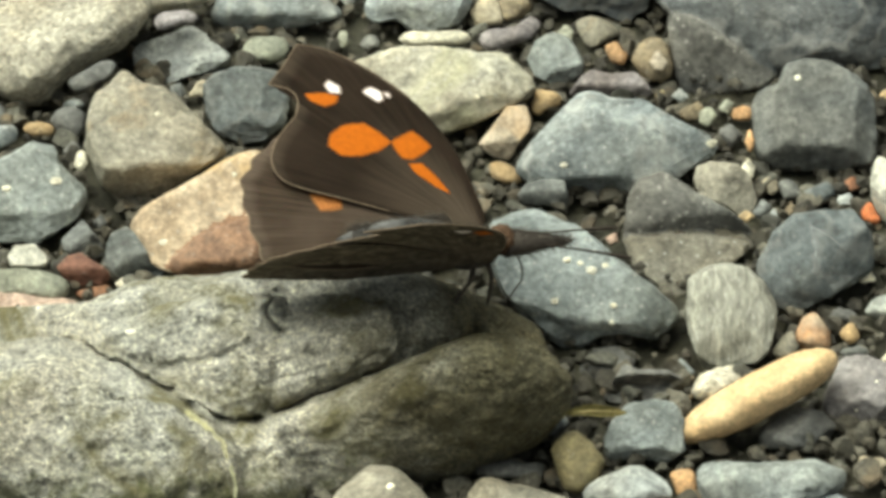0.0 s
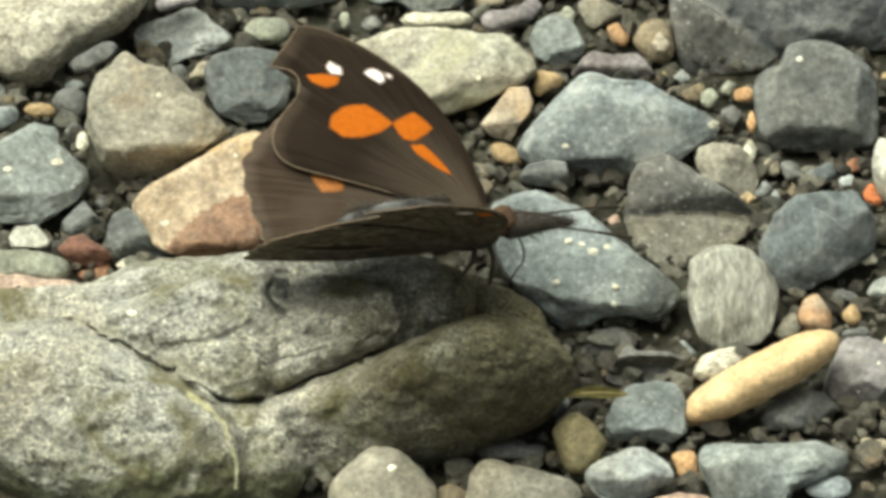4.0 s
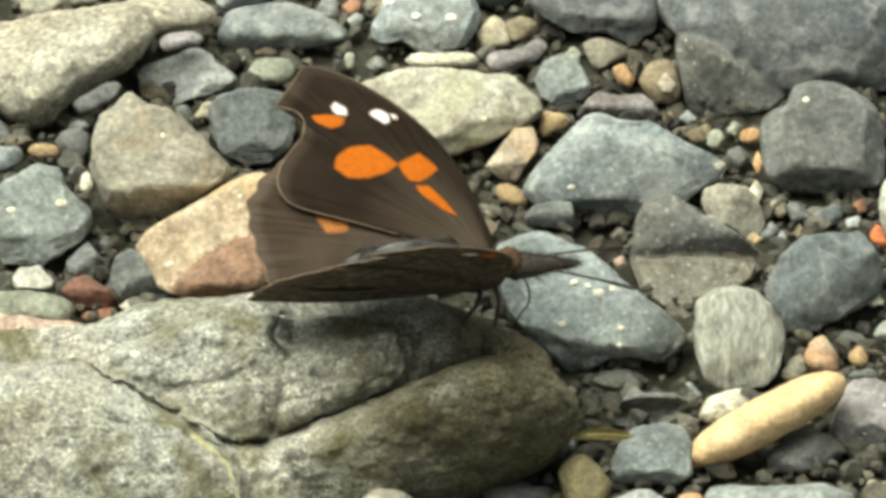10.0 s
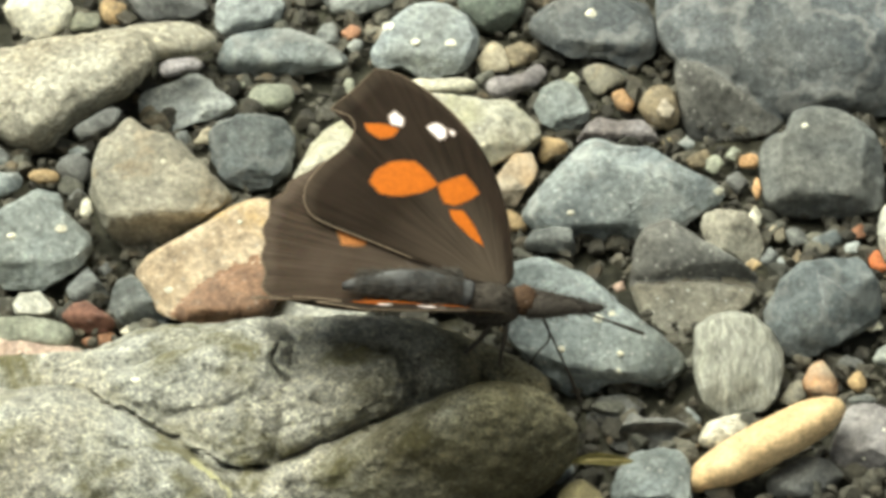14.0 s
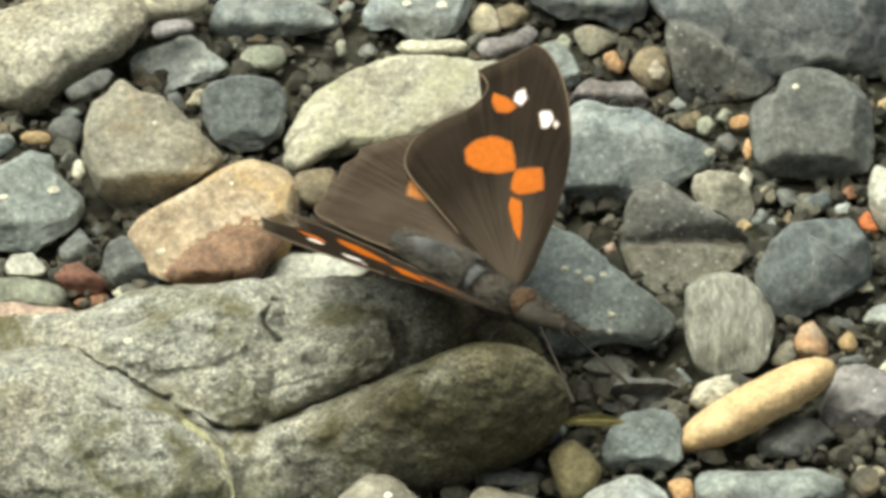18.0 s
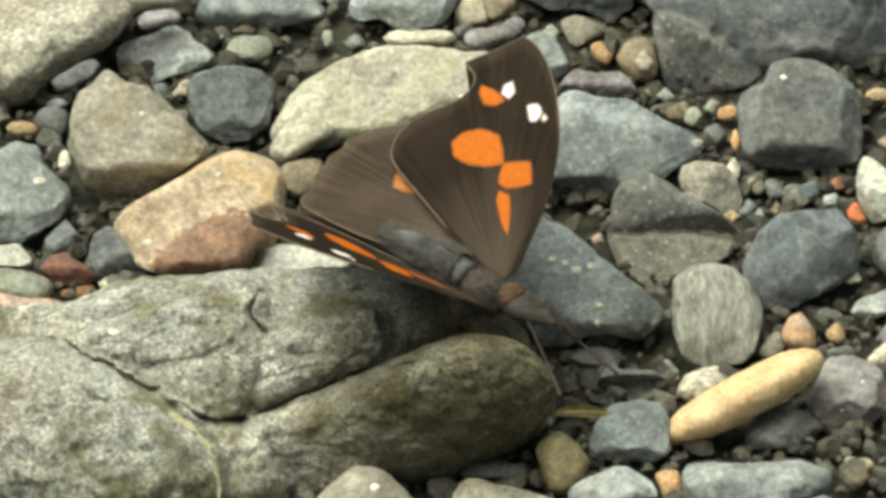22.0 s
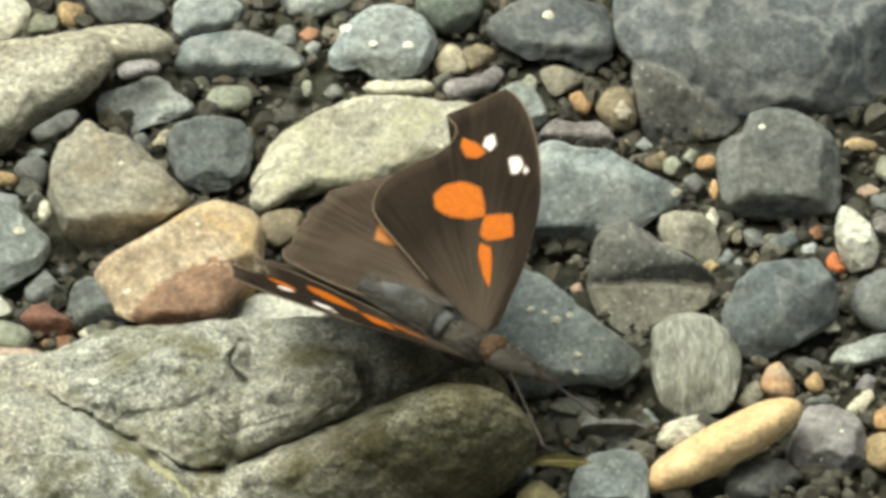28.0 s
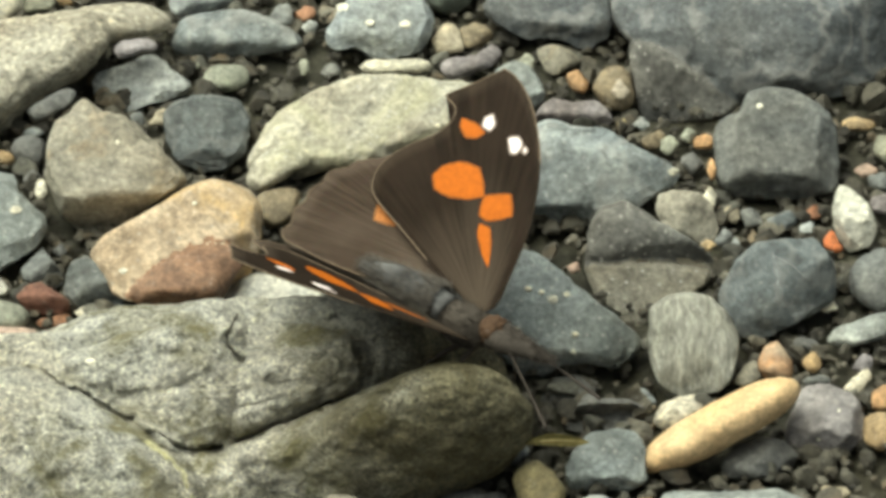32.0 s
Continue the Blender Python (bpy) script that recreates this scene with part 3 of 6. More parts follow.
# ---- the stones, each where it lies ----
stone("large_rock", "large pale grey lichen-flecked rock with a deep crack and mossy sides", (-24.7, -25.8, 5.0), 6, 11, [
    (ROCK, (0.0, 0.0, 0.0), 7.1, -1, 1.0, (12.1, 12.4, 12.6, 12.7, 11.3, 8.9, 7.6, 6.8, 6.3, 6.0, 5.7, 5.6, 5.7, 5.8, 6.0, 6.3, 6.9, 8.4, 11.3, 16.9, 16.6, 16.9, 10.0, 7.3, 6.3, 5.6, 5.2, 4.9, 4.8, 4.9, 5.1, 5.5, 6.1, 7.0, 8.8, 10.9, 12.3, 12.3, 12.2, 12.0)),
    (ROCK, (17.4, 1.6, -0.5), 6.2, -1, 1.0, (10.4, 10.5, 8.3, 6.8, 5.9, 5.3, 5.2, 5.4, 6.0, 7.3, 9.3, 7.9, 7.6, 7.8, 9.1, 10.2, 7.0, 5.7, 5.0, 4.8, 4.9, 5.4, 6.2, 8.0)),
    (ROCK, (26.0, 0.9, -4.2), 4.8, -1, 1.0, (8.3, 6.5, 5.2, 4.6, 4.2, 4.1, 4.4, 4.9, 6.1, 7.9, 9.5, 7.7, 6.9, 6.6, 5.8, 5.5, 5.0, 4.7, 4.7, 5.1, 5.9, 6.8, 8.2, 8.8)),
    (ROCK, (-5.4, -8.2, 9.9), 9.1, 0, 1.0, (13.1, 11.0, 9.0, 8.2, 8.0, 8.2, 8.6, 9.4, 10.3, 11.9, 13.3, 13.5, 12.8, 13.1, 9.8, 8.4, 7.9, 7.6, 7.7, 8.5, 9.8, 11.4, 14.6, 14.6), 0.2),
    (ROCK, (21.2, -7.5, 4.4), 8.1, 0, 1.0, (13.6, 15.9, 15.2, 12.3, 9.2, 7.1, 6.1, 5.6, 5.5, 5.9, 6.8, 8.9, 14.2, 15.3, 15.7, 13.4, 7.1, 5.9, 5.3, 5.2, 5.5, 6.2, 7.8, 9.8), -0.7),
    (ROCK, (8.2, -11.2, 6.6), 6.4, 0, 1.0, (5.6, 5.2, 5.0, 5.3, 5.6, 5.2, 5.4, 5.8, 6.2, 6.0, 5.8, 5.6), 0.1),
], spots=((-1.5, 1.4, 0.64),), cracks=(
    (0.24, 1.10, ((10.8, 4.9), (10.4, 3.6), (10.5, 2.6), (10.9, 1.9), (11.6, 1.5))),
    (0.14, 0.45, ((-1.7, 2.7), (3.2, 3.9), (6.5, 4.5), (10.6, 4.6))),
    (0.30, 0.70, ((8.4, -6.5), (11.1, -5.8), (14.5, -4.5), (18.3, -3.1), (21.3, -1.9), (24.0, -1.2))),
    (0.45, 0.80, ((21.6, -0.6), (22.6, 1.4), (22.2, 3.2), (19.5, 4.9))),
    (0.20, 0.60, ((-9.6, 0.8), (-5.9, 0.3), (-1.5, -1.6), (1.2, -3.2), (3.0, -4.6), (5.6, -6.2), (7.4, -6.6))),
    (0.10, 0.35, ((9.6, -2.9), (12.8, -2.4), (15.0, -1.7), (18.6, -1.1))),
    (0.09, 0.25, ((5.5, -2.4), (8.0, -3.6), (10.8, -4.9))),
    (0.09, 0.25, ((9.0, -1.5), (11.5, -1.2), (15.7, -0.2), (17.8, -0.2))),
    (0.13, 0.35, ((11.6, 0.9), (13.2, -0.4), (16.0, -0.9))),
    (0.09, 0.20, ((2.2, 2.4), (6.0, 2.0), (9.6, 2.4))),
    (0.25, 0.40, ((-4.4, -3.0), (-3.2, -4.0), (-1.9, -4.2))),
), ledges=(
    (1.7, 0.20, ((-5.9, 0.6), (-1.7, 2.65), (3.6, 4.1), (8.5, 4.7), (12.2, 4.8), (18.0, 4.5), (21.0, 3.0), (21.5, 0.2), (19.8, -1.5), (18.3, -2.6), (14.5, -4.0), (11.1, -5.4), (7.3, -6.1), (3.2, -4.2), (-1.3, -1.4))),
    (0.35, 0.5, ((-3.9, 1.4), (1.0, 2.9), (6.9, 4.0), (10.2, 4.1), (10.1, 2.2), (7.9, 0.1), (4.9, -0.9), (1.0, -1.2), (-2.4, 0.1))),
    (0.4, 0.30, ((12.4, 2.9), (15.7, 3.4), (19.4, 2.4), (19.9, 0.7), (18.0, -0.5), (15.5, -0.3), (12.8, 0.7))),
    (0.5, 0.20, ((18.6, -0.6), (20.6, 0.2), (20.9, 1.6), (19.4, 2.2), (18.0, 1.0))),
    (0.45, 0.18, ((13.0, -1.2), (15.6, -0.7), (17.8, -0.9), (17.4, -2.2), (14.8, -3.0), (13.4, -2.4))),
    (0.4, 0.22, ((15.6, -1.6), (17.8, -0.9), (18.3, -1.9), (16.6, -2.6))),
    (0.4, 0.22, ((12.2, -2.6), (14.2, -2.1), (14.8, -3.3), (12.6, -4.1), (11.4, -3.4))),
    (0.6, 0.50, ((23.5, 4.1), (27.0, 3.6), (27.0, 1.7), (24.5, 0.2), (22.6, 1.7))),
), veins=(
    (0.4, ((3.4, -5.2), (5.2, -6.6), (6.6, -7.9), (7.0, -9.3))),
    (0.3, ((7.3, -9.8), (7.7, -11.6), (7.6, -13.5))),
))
stone("white_stone", "angular cream-white stone at the gravel's edge", (-37.6, 35.1, 1.4), 4, 12, [
    (CREAM, (0.0, 0.0, 0.0), 2.0, 3, 1.0, (3.2, 3.5, 3.0, 2.3, 2.1, 2.3, 3.0, 3.9, 3.1, 2.8, 2.9, 2.8, 2.5, 2.6, 3.2, 3.2)),
])
stone("pebble", "small grey-green pebble between larger stones", (-33.3, 34.6, 0.8), 3, 13, [
    (GREEN, (0.0, 0.0, 0.0), 1.0, 1, 1.0, (1.5, 1.6, 1.0, 0.9, 1.2, 1.2, 1.4, 1.6, 1.1, 0.8, 0.9, 1.3)),
])
stone("pebble", "small tan and orange pebble in the gravel", (-30.7, 36.1, 0.9), 3, 14, [
    (OCHRE, (0.0, 0.0, 0.0), 1.0, 1, 1.0, (1.3, 1.4, 1.1, 1.1, 1.4, 1.4, 1.2, 1.2, 1.3, 1.3, 1.3, 1.6)),
])
stone("river_stone", "dark grey flat stone lying in the gravel", (-25.7, 37.0, 1.2), 4, 15, [
    (DARK, (0.0, 0.0, 0.0), 1.9, 2, 1.0, (4.3, 3.0, 2.2, 1.9, 1.9, 1.9, 2.3, 3.4, 3.8, 3.5, 2.6, 1.8, 1.6, 1.7, 2.1, 3.2)),
])
stone("river_stone", "pale grey rounded stone half buried in gravel", (-18.1, 35.6, 1.3), 4, 16, [
    (LIGHTGREY, (0.0, 0.0, 0.0), 2.2, 2, 1.0, (3.4, 3.8, 2.7, 2.1, 1.9, 2.1, 2.7, 3.3, 3.0, 3.3, 3.2, 2.6, 2.4, 2.0, 2.2, 2.9)),
])
stone("river_stone", "pale grey flat stone lying on the gravel", (-8.1, 38.1, 1.1), 4, 17, [
    (LIGHTGREY, (0.0, 0.0, 0.0), 1.8, 2, 1.0, (4.4, 3.0, 2.0, 1.8, 1.6, 1.7, 2.1, 3.3, 3.8, 3.5, 2.2, 1.7, 1.7, 1.8, 2.0, 2.8)),
])
stone("long_stone", "long pale cream granite stone with a speckled surface", (-35.6, 21.6, 3.3), 6, 18, [
    (CREAMGREY, (0.0, 0.0, 0.0), 5.0, 1, 1.3, (8.1, 9.8, 9.5, 7.1, 5.3, 4.5, 4.2, 4.2, 4.6, 5.2, 6.5, 8.4, 8.1, 8.4, 8.0, 7.1, 6.8, 6.7, 6.0, 4.7, 4.2, 4.3, 4.9, 6.1), 0.4, ((-1.9, -4.7, 9.8, 1.8, 0.6),)),
    (CREAMGREY, (9.3, 3.8, -4.8), 3.0, 0, 1.3, (5.5, 4.3, 2.9, 2.3, 2.0, 2.1, 2.6, 3.6, 5.1, 5.0, 3.3, 2.1, 1.6, 1.6, 1.9, 3.0)),
])
stone("flat_pebble", "small flat purple-grey pebble under a stone", (-23.9, 22.2, 4.9), 3, 19, [
    (PURPLE, (0.0, 0.0, 0.0), 0.9, 1, 0.6, (2.1, 1.5, 0.9, 0.8, 0.8, 1.3, 1.9, 1.9, 1.0, 0.7, 0.7, 0.9)),
])
stone("faceted_stone", "grey angular stone with pale broken edges", (-23.6, 21.4, 1.5), 5, 20, [
    (LIGHTGREY, (0.0, 0.0, 0.0), 2.4, ((-0.3, 0.7, 0.6, 60, 0.35), (-3, -0.1, 0.5, -140, 0.9), (1.8, -0.9, 0.5, -85, 1.0), (1.4, 0.7, 0.55, -150, 0.6),), 1.0, ((-4.4, 0), (-3.6, 1), (-1.5, 1.6), (1, 2.6), (2.4, 2), (3, 1.2), (4.7, 0), (4.9, -0.9), (2.8, -1.8), (0.8, -2), (-0.9, -2.8), (-2.4, -2.6), (-4, -1.4)), 0.45),
])
stone("river_stone", "long blue-grey flat-topped stone on the gravel", (-14.9, 28.3, 1.5), 5, 21, [
    (BLUEGREY, (0.0, 0.0, 0.0), 2.6, ((0, 0.2, 0.6, 85, 0.25), (0, -0.6, 0.55, -92, 1.7), (3.8, 0.5, 0.5, 25, 0.35),), 1.0, ((-5.9, -0.4), (-5.1, 1.7), (-3, 2.4), (0.5, 2.7), (3.1, 1.9), (6.4, -0.1), (6.2, -0.8), (2.6, -1.6), (-1.1, -2), (-4.7, -2.1), (-5.7, -1.3)), 0.45),
])
stone("pebble", "greenish grey pebble with a pale patch", (-15.7, 22.6, 1.0), 3, 22, [
    (GREEN, (0.0, 0.0, 0.0), 1.4, 2, 1.0, (2.2, 2.1, 1.5, 1.3, 1.5, 1.8, 2.2, 2.3, 1.5, 1.4, 1.4, 1.8)),
])
stone("river_stone", "dark blue-grey rounded stone with a green-grey patch", (-17.0, 12.9, 2.1), 5, 23, [
    (DARKBLUE, (0.0, 0.0, 0.0), 3.5, ((-0.6, 0.2, 0.7, 80, 0.1), (-1.6, -0.6, 0.62, 200, 0.45), (-0.6, -2.4, 0.5, -100, 0.9), (2, 0.7, 0.55, 10, 0.5),), 0.8, ((-4.3, 1.4), (-3.4, 2.7), (-1.3, 3.5), (1, 3.5), (2.8, 3), (3.7, 1.2), (3.3, -1.9), (1.5, -3.4), (-0.6, -3.7), (-2.6, -2.7), (-3.9, -0.9))),
])
stone("slate_chip", "dark narrow slate chip lying on edge", (-31.4, 12.8, 5.3), 3, 24, [
    (DARK, (0.0, 0.0, 0.0), 0.9, 2, 0.8, (1.8, 2.8, 1.6, 0.9, 0.8, 0.9, 1.5, 2.9, 1.4, 1.1, 0.9, 1.0)),
])
stone("pebble", "small dark grey pebble in shade", (-33.4, 11.8, 1.0), 3, 25, [
    (DARK, (0.0, 0.0, 0.0), 1.3, 2, 1.0, (1.6, 1.7, 1.7, 1.4, 1.5, 1.6, 1.9, 1.6, 1.6, 1.4, 1.7, 1.6)),
])
stone("pebble", "small grey pebble in the gravel", (-40.4, 13.5, 0.8), 3, 26, [
    (GREY, (0.0, 0.0, 0.0), 0.9, 1, 1.0, (1.1, 1.0, 1.0, 1.2, 1.1, 1.1, 0.9, 1.1, 1.1, 1.0, 1.1, 1.2)),
])
stone("pebble", "small blue-grey pebble in the gravel", (-40.0, 9.4, 1.0), 3, 27, [
    (BLUEGREY, (0.0, 0.0, 0.0), 1.3, 1, 1.0, (2.1, 2.0, 1.3, 1.2, 1.3, 1.9, 1.7, 1.9, 1.7, 1.2, 1.2, 1.4)),
])
stone("pebble", "small flat yellow-brown pebble in the gravel", (-36.2, 11.2, 0.6), 3, 28, [
    (OCHRE, (0.0, 0.0, 0.0), 0.7, 0, 0.8, (1.5, 1.0, 0.7, 0.7, 0.7, 1.1, 1.4, 1.0, 0.8, 0.7, 0.8, 1.3)),
])
stone("river_stone", "blue-green rounded stone with pale mineral spots", (-37.0, -1.2, 2.6), 5, 29, [
    (GREENBLUE, (0.0, 0.0, 0.0), 3.9, ((0.6, 0.7, 0.7, 75, 0.12), (3.8, -1.9, 0.5, -45, 1), (-0.6, -2.6, 0.55, -95, 0.7), (1.7, 1.7, 0.62, 30, 0.4),), 0.8, ((0.6, 4.8), (2.9, 4.3), (3.1, 2.8), (5.5, 0.7), (5.8, -0.9), (4.3, -2.6), (1.5, -4.3), (-2.5, -4.2), (-4.4, -3), (-4.9, -1.1), (-3.9, 1), (-2.5, 3))),
], spots=((3.1, 1.3, 0.71), (-1.4, 0.6, 0.56),))
stone("faceted_stone", "brown-grey angular stone with a broken lower face", (-26.5, 4.9, 4.2), 5, 30, [
    (BROWNGREY, (0.0, 0.0, 0.0), 4.8, ((-0, 0.8, 0.62, 80, 0.12), (-0, -2.8, 0.58, -86, 2), (-4.3, -1.8, 0.5, -150, 1.4), (6.1, 0.3, 0.5, 10, 0.5),), 1.0, ((-1.7, 6.4), (0.2, 5), (2.9, 4.3), (5.4, 1.7), (7.9, -1.1), (5.7, -2.6), (2.1, -5), (-0.7, -6.5), (-2.1, -5.7), (-4, -3.7), (-5.1, -0.9), (-4.8, 2.3), (-4.4, 3.9), (-2.8, 5.1)), 0.35),
], spots=((1.5, 2.3, 0.36),))
stone("pebble", "tiny cream pebble against a brown-grey stone", (-31.9, 3.0, 3.3), 3, 31, [
    (CREAM, (0.0, 0.0, 0.0), 0.6, 0, 1.0, (0.6, 0.6, 0.8, 0.9, 0.8, 0.6, 0.6, 0.7, 0.9, 0.9, 0.8, 0.7)),
])
stone("tan_stone", "tan angular stone with a rust-brown broken side", (-19.0, -5.0, 3.3), 5, 32, [
    (TAN, (0.0, 0.0, 0.0), 5.4, ((-1, -0, 0.7, 70, 0.1), (-5.2, -1.5, 0.55, 200, 0.45), (-0.2, -2.3, 0.6, -62, 0.9),), 1.0, ((-8.2, -0.8), (-7.2, 0.6), (-5.1, 1.9), (-1.6, 3.9), (0.8, 5.3), (3.1, 5.9), (5.6, 5.4), (7.1, 3), (6.8, -0.5), (5.8, -2.8), (3.1, -4.3), (-0.7, -5.4), (-4.9, -5.7), (-6.3, -4), (-7.7, -2.4))),
    (TANRUST, (1.2, -2.6, 4.6), 2.8, 3, 1.0, (3.9, 5.6, 4.8, 2.8, 2.3, 2.2, 2.3, 2.8, 4.4, 6.4, 4.1, 3.0, 2.6, 2.7, 3.3, 3.4), 0.25),
], spots=((-5.2, -2.4, 0.55), (1.1, 3.6, 0.35),))
stone("river_stone", "dull brown stone wedged behind a tan one", (-10.7, 3.0, 1.3), 3, 33, [
    (BROWN, (0.0, 0.0, 0.0), 1.4, 2, 1.0, (2.0, 2.5, 2.0, 1.6, 1.7, 2.1, 2.0, 2.2, 2.3, 1.8, 1.8, 1.7)),
])
stone("pebble", "small off-white rounded pebble in the gravel", (-36.5, -8.1, 0.9), 4, 34, [
    (WHITE, (0.0, 0.0, 0.0), 1.2, ((0, 0.2, 0.7, 80, 0.2),), 1.0, ((-1.7, 0.1), (-1.1, 1.1), (0.8, 1.2), (2.1, -0.2), (1.9, -0.9), (-1.4, -0.8))),
])
stone("river_stone", "grey-green stone beside a large rock", (-36.5, -12.1, 1.0), 4, 35, [
    (GREEN, (0.0, 0.0, 0.0), 1.7, 1, 1.0, (4.0, 2.6, 1.8, 1.4, 1.4, 1.5, 2.0, 3.1, 4.1, 2.6, 1.5, 1.2, 1.1, 1.3, 1.7, 3.6)),
])
stone("river_stone", "pinkish grey stone behind a large rock", (-37.1, -14.1, -0.1), 4, 36, [
    (PINK, (0.0, 0.0, 0.0), 2.2, 1, 1.0, (6.0, 2.8, 1.9, 1.6, 1.6, 1.7, 2.3, 4.7, 5.0, 3.5, 2.1, 1.7, 1.7, 1.7, 2.2, 3.6)),
])
stone("pebble", "dark red-brown angular pebble in the gravel", (-31.4, -10.2, 1.0), 4, 37, [
    (RED, (0.0, 0.0, 0.0), 1.5, ((-0.3, 0.8, 0.6, 80, 0.4), (-0.3, 0.1, 0.6, -85, 1),), 1.0, ((-2.4, 0.5), (-1.7, 1.3), (-0.1, 1.6), (2.3, 0.1), (2.5, -1.1), (-0.5, -1.4), (-1.9, -0.4))),
])
stone("pebble", "small dark grey pointed pebble", (-31.6, -5.6, 1.0), 4, 38, [
    (GREY, (0.0, 0.0, 0.0), 1.1, ((-0.3, 0.7, 0.6, 120, 0.4), (0.4, -0.2, 0.6, -50, 1.3),), 1.0, ((-1.9, -0.1), (-0, 1.8), (1.6, 0), (1.9, -1.4), (0.4, -2.1), (-1.7, -1))),
])
stone("river_stone", "dark blue-grey stone tucked beside a tan one", (-27.0, -9.1, 1.6), 5, 39, [
    (DARKBLUE, (0.0, 0.0, 0.0), 1.8, ((-0.3, 1, 0.6, 75, 0.3), (-0.3, -0.4, 0.5, -70, 1.1), (-1.5, 0.3, 0.5, 190, 0.7),), 1.0, ((-2.6, -0.4), (-1.9, 2.2), (-0.5, 2.9), (0.5, 2.2), (1.8, 0.8), (3, -0.9), (2.7, -1.8), (-0.5, -2.2), (-1.7, -1.4))),
])
stone("pebble", "small rusty pebble behind a large rock", (-30.3, -11.3, -0.5), 3, 40, [
    (BROWNRED, (0.0, 0.0, 0.0), 0.7, 1, 1.0, (1.3, 1.5, 0.7, 0.5, 0.5, 0.6, 1.7, 1.3, 1.0, 0.7, 0.6, 0.7)),
])
stone("dotted_stone", "smooth light blue-grey oval stone with white spots", (-1.4, 29.2, 1.9), 5, 41, [
    (BLUEGREYLIGHT, (0.0, 0.0, 0.0), 3.2, ((-0, 0.9, 0.75, 80, 0.08), (-0, -1.7, 0.55, -92, 0.7),), 0.7, ((-5.2, -0.4), (-4.3, 1.4), (-2.9, 2.8), (-0.8, 4.1), (1.8, 4.1), (3.9, 3), (5, 0.4), (4.4, -1.4), (3.5, -2.5), (1.1, -2.9), (-0.8, -2.9), (-1.7, -2.2), (-2.5, -1.7), (-3.9, -2.3), (-5, -1.7))),
], spots=((-1.0, 0.4, 0.52), (2.3, 0.3, 0.63), (-3.5, 1.9, 0.73),))
stone("flat_pebble", "small flat beige pebble under an oval stone", (0.1, 24.0, 1.3), 3, 42, [
    (CREAM, (0.0, 0.0, 0.0), 1.2, 0, 0.8, (3.3, 1.5, 0.8, 0.7, 0.8, 1.3, 3.5, 1.4, 0.8, 0.7, 0.8, 1.3)),
])
stone("river_stone", "dark green-grey stone half in view", (4.8, 36.2, 1.4), 4, 43, [
    (GREENDARK, (0.0, 0.0, 0.0), 2.2, 1, 1.0, (3.0, 3.2, 2.8, 2.1, 2.0, 2.1, 2.8, 3.3, 3.2, 2.6, 2.5, 2.5, 2.5, 2.6, 2.6, 2.7)),
])
stone("river_stone", "blue-grey angular stone with faint white veins", (14.4, 31.7, 2.2), 5, 44, [
    (BLUEGREYDARK, (0.0, 0.0, 0.0), 3.9, ((-0.4, 0.3, 0.65, 80, 0.15), (3.3, -2.1, 0.5, -75, 1), (-3, -1.8, 0.5, -95, 1), (-5.1, 0.3, 0.5, 170, 0.6),), 1.0, ((-6.4, -0), (-5.6, 1.8), (-3, 2.9), (1.2, 3.4), (4.9, 2.3), (5.8, -0.8), (5.4, -2.5), (3.2, -3.9), (1, -3), (-2.5, -2.7), (-5.3, -1.4))),
], spots=((-0.5, 1.4, 0.73),))
stone("pebble", "small beige pebble in the gravel", (4.8, 28.2, 1.2), 3, 45, [
    (BROWNLIGHT, (0.0, 0.0, 0.0), 1.2, 1, 1.0, (1.4, 1.5, 1.5, 1.7, 1.4, 1.3, 1.6, 1.5, 1.7, 1.4, 1.4, 1.8)),
])
stone("pebble", "small brown pebble in the gravel", (7.3, 29.1, 1.0), 3, 46, [
    (BROWN, (0.0, 0.0, 0.0), 1.2, 1, 1.0, (1.8, 1.6, 1.3, 1.3, 1.2, 1.5, 1.5, 1.7, 1.4, 1.1, 1.2, 1.4)),
])
stone("flat_pebble", "long purple-grey flat pebble in the gravel", (7.1, 24.8, 1.2), 3, 47, [
    (PURPLE, (0.0, 0.0, 0.0), 1.4, 2, 0.8, (2.3, 3.7, 0.9, 0.7, 0.7, 1.0, 2.9, 3.1, 1.6, 1.1, 1.1, 1.4)),
])
stone("cream_stone", "large cream-coloured stone with a rough mossy tint", (-1.3, 13.6, 2.5), 5, 48, [
    (CREAMGREEN, (0.0, 0.0, 0.0), 5.8, ((-0.9, 0.5, 0.62, 85, 0.15), (-8.6, -3.8, 0.5, -105, 1.5), (8.4, 1, 0.5, 15, 0.8), (3.8, -1.3, 0.55, -70, 0.8),), 1.6, ((-12.4, -3.4), (-11.9, -2.6), (-10.4, 0), (-8.8, 1.6), (-5.9, 3.2), (-1.8, 4.5), (2, 4.6), (5.1, 4), (7.1, 3.9), (9, 2.8), (10.7, 0.9), (10.8, -0.3), (9.6, -0.7), (7.4, -1.3), (4.8, -2.7), (0.7, -3.9), (-5, -4.1), (-8, -5.3), (-10.9, -5.7))),
    (CREAMGREEN, (-9.1, -3.7, 5.7), 1.9, 2, 1.6, (2.5, 3.8, 2.6, 2.1, 1.8, 1.6, 1.8, 2.1, 2.7, 3.6, 3.4, 2.1, 1.5, 1.3, 1.3, 1.5)),
], spots=((5.1, -0.2, 0.41),))
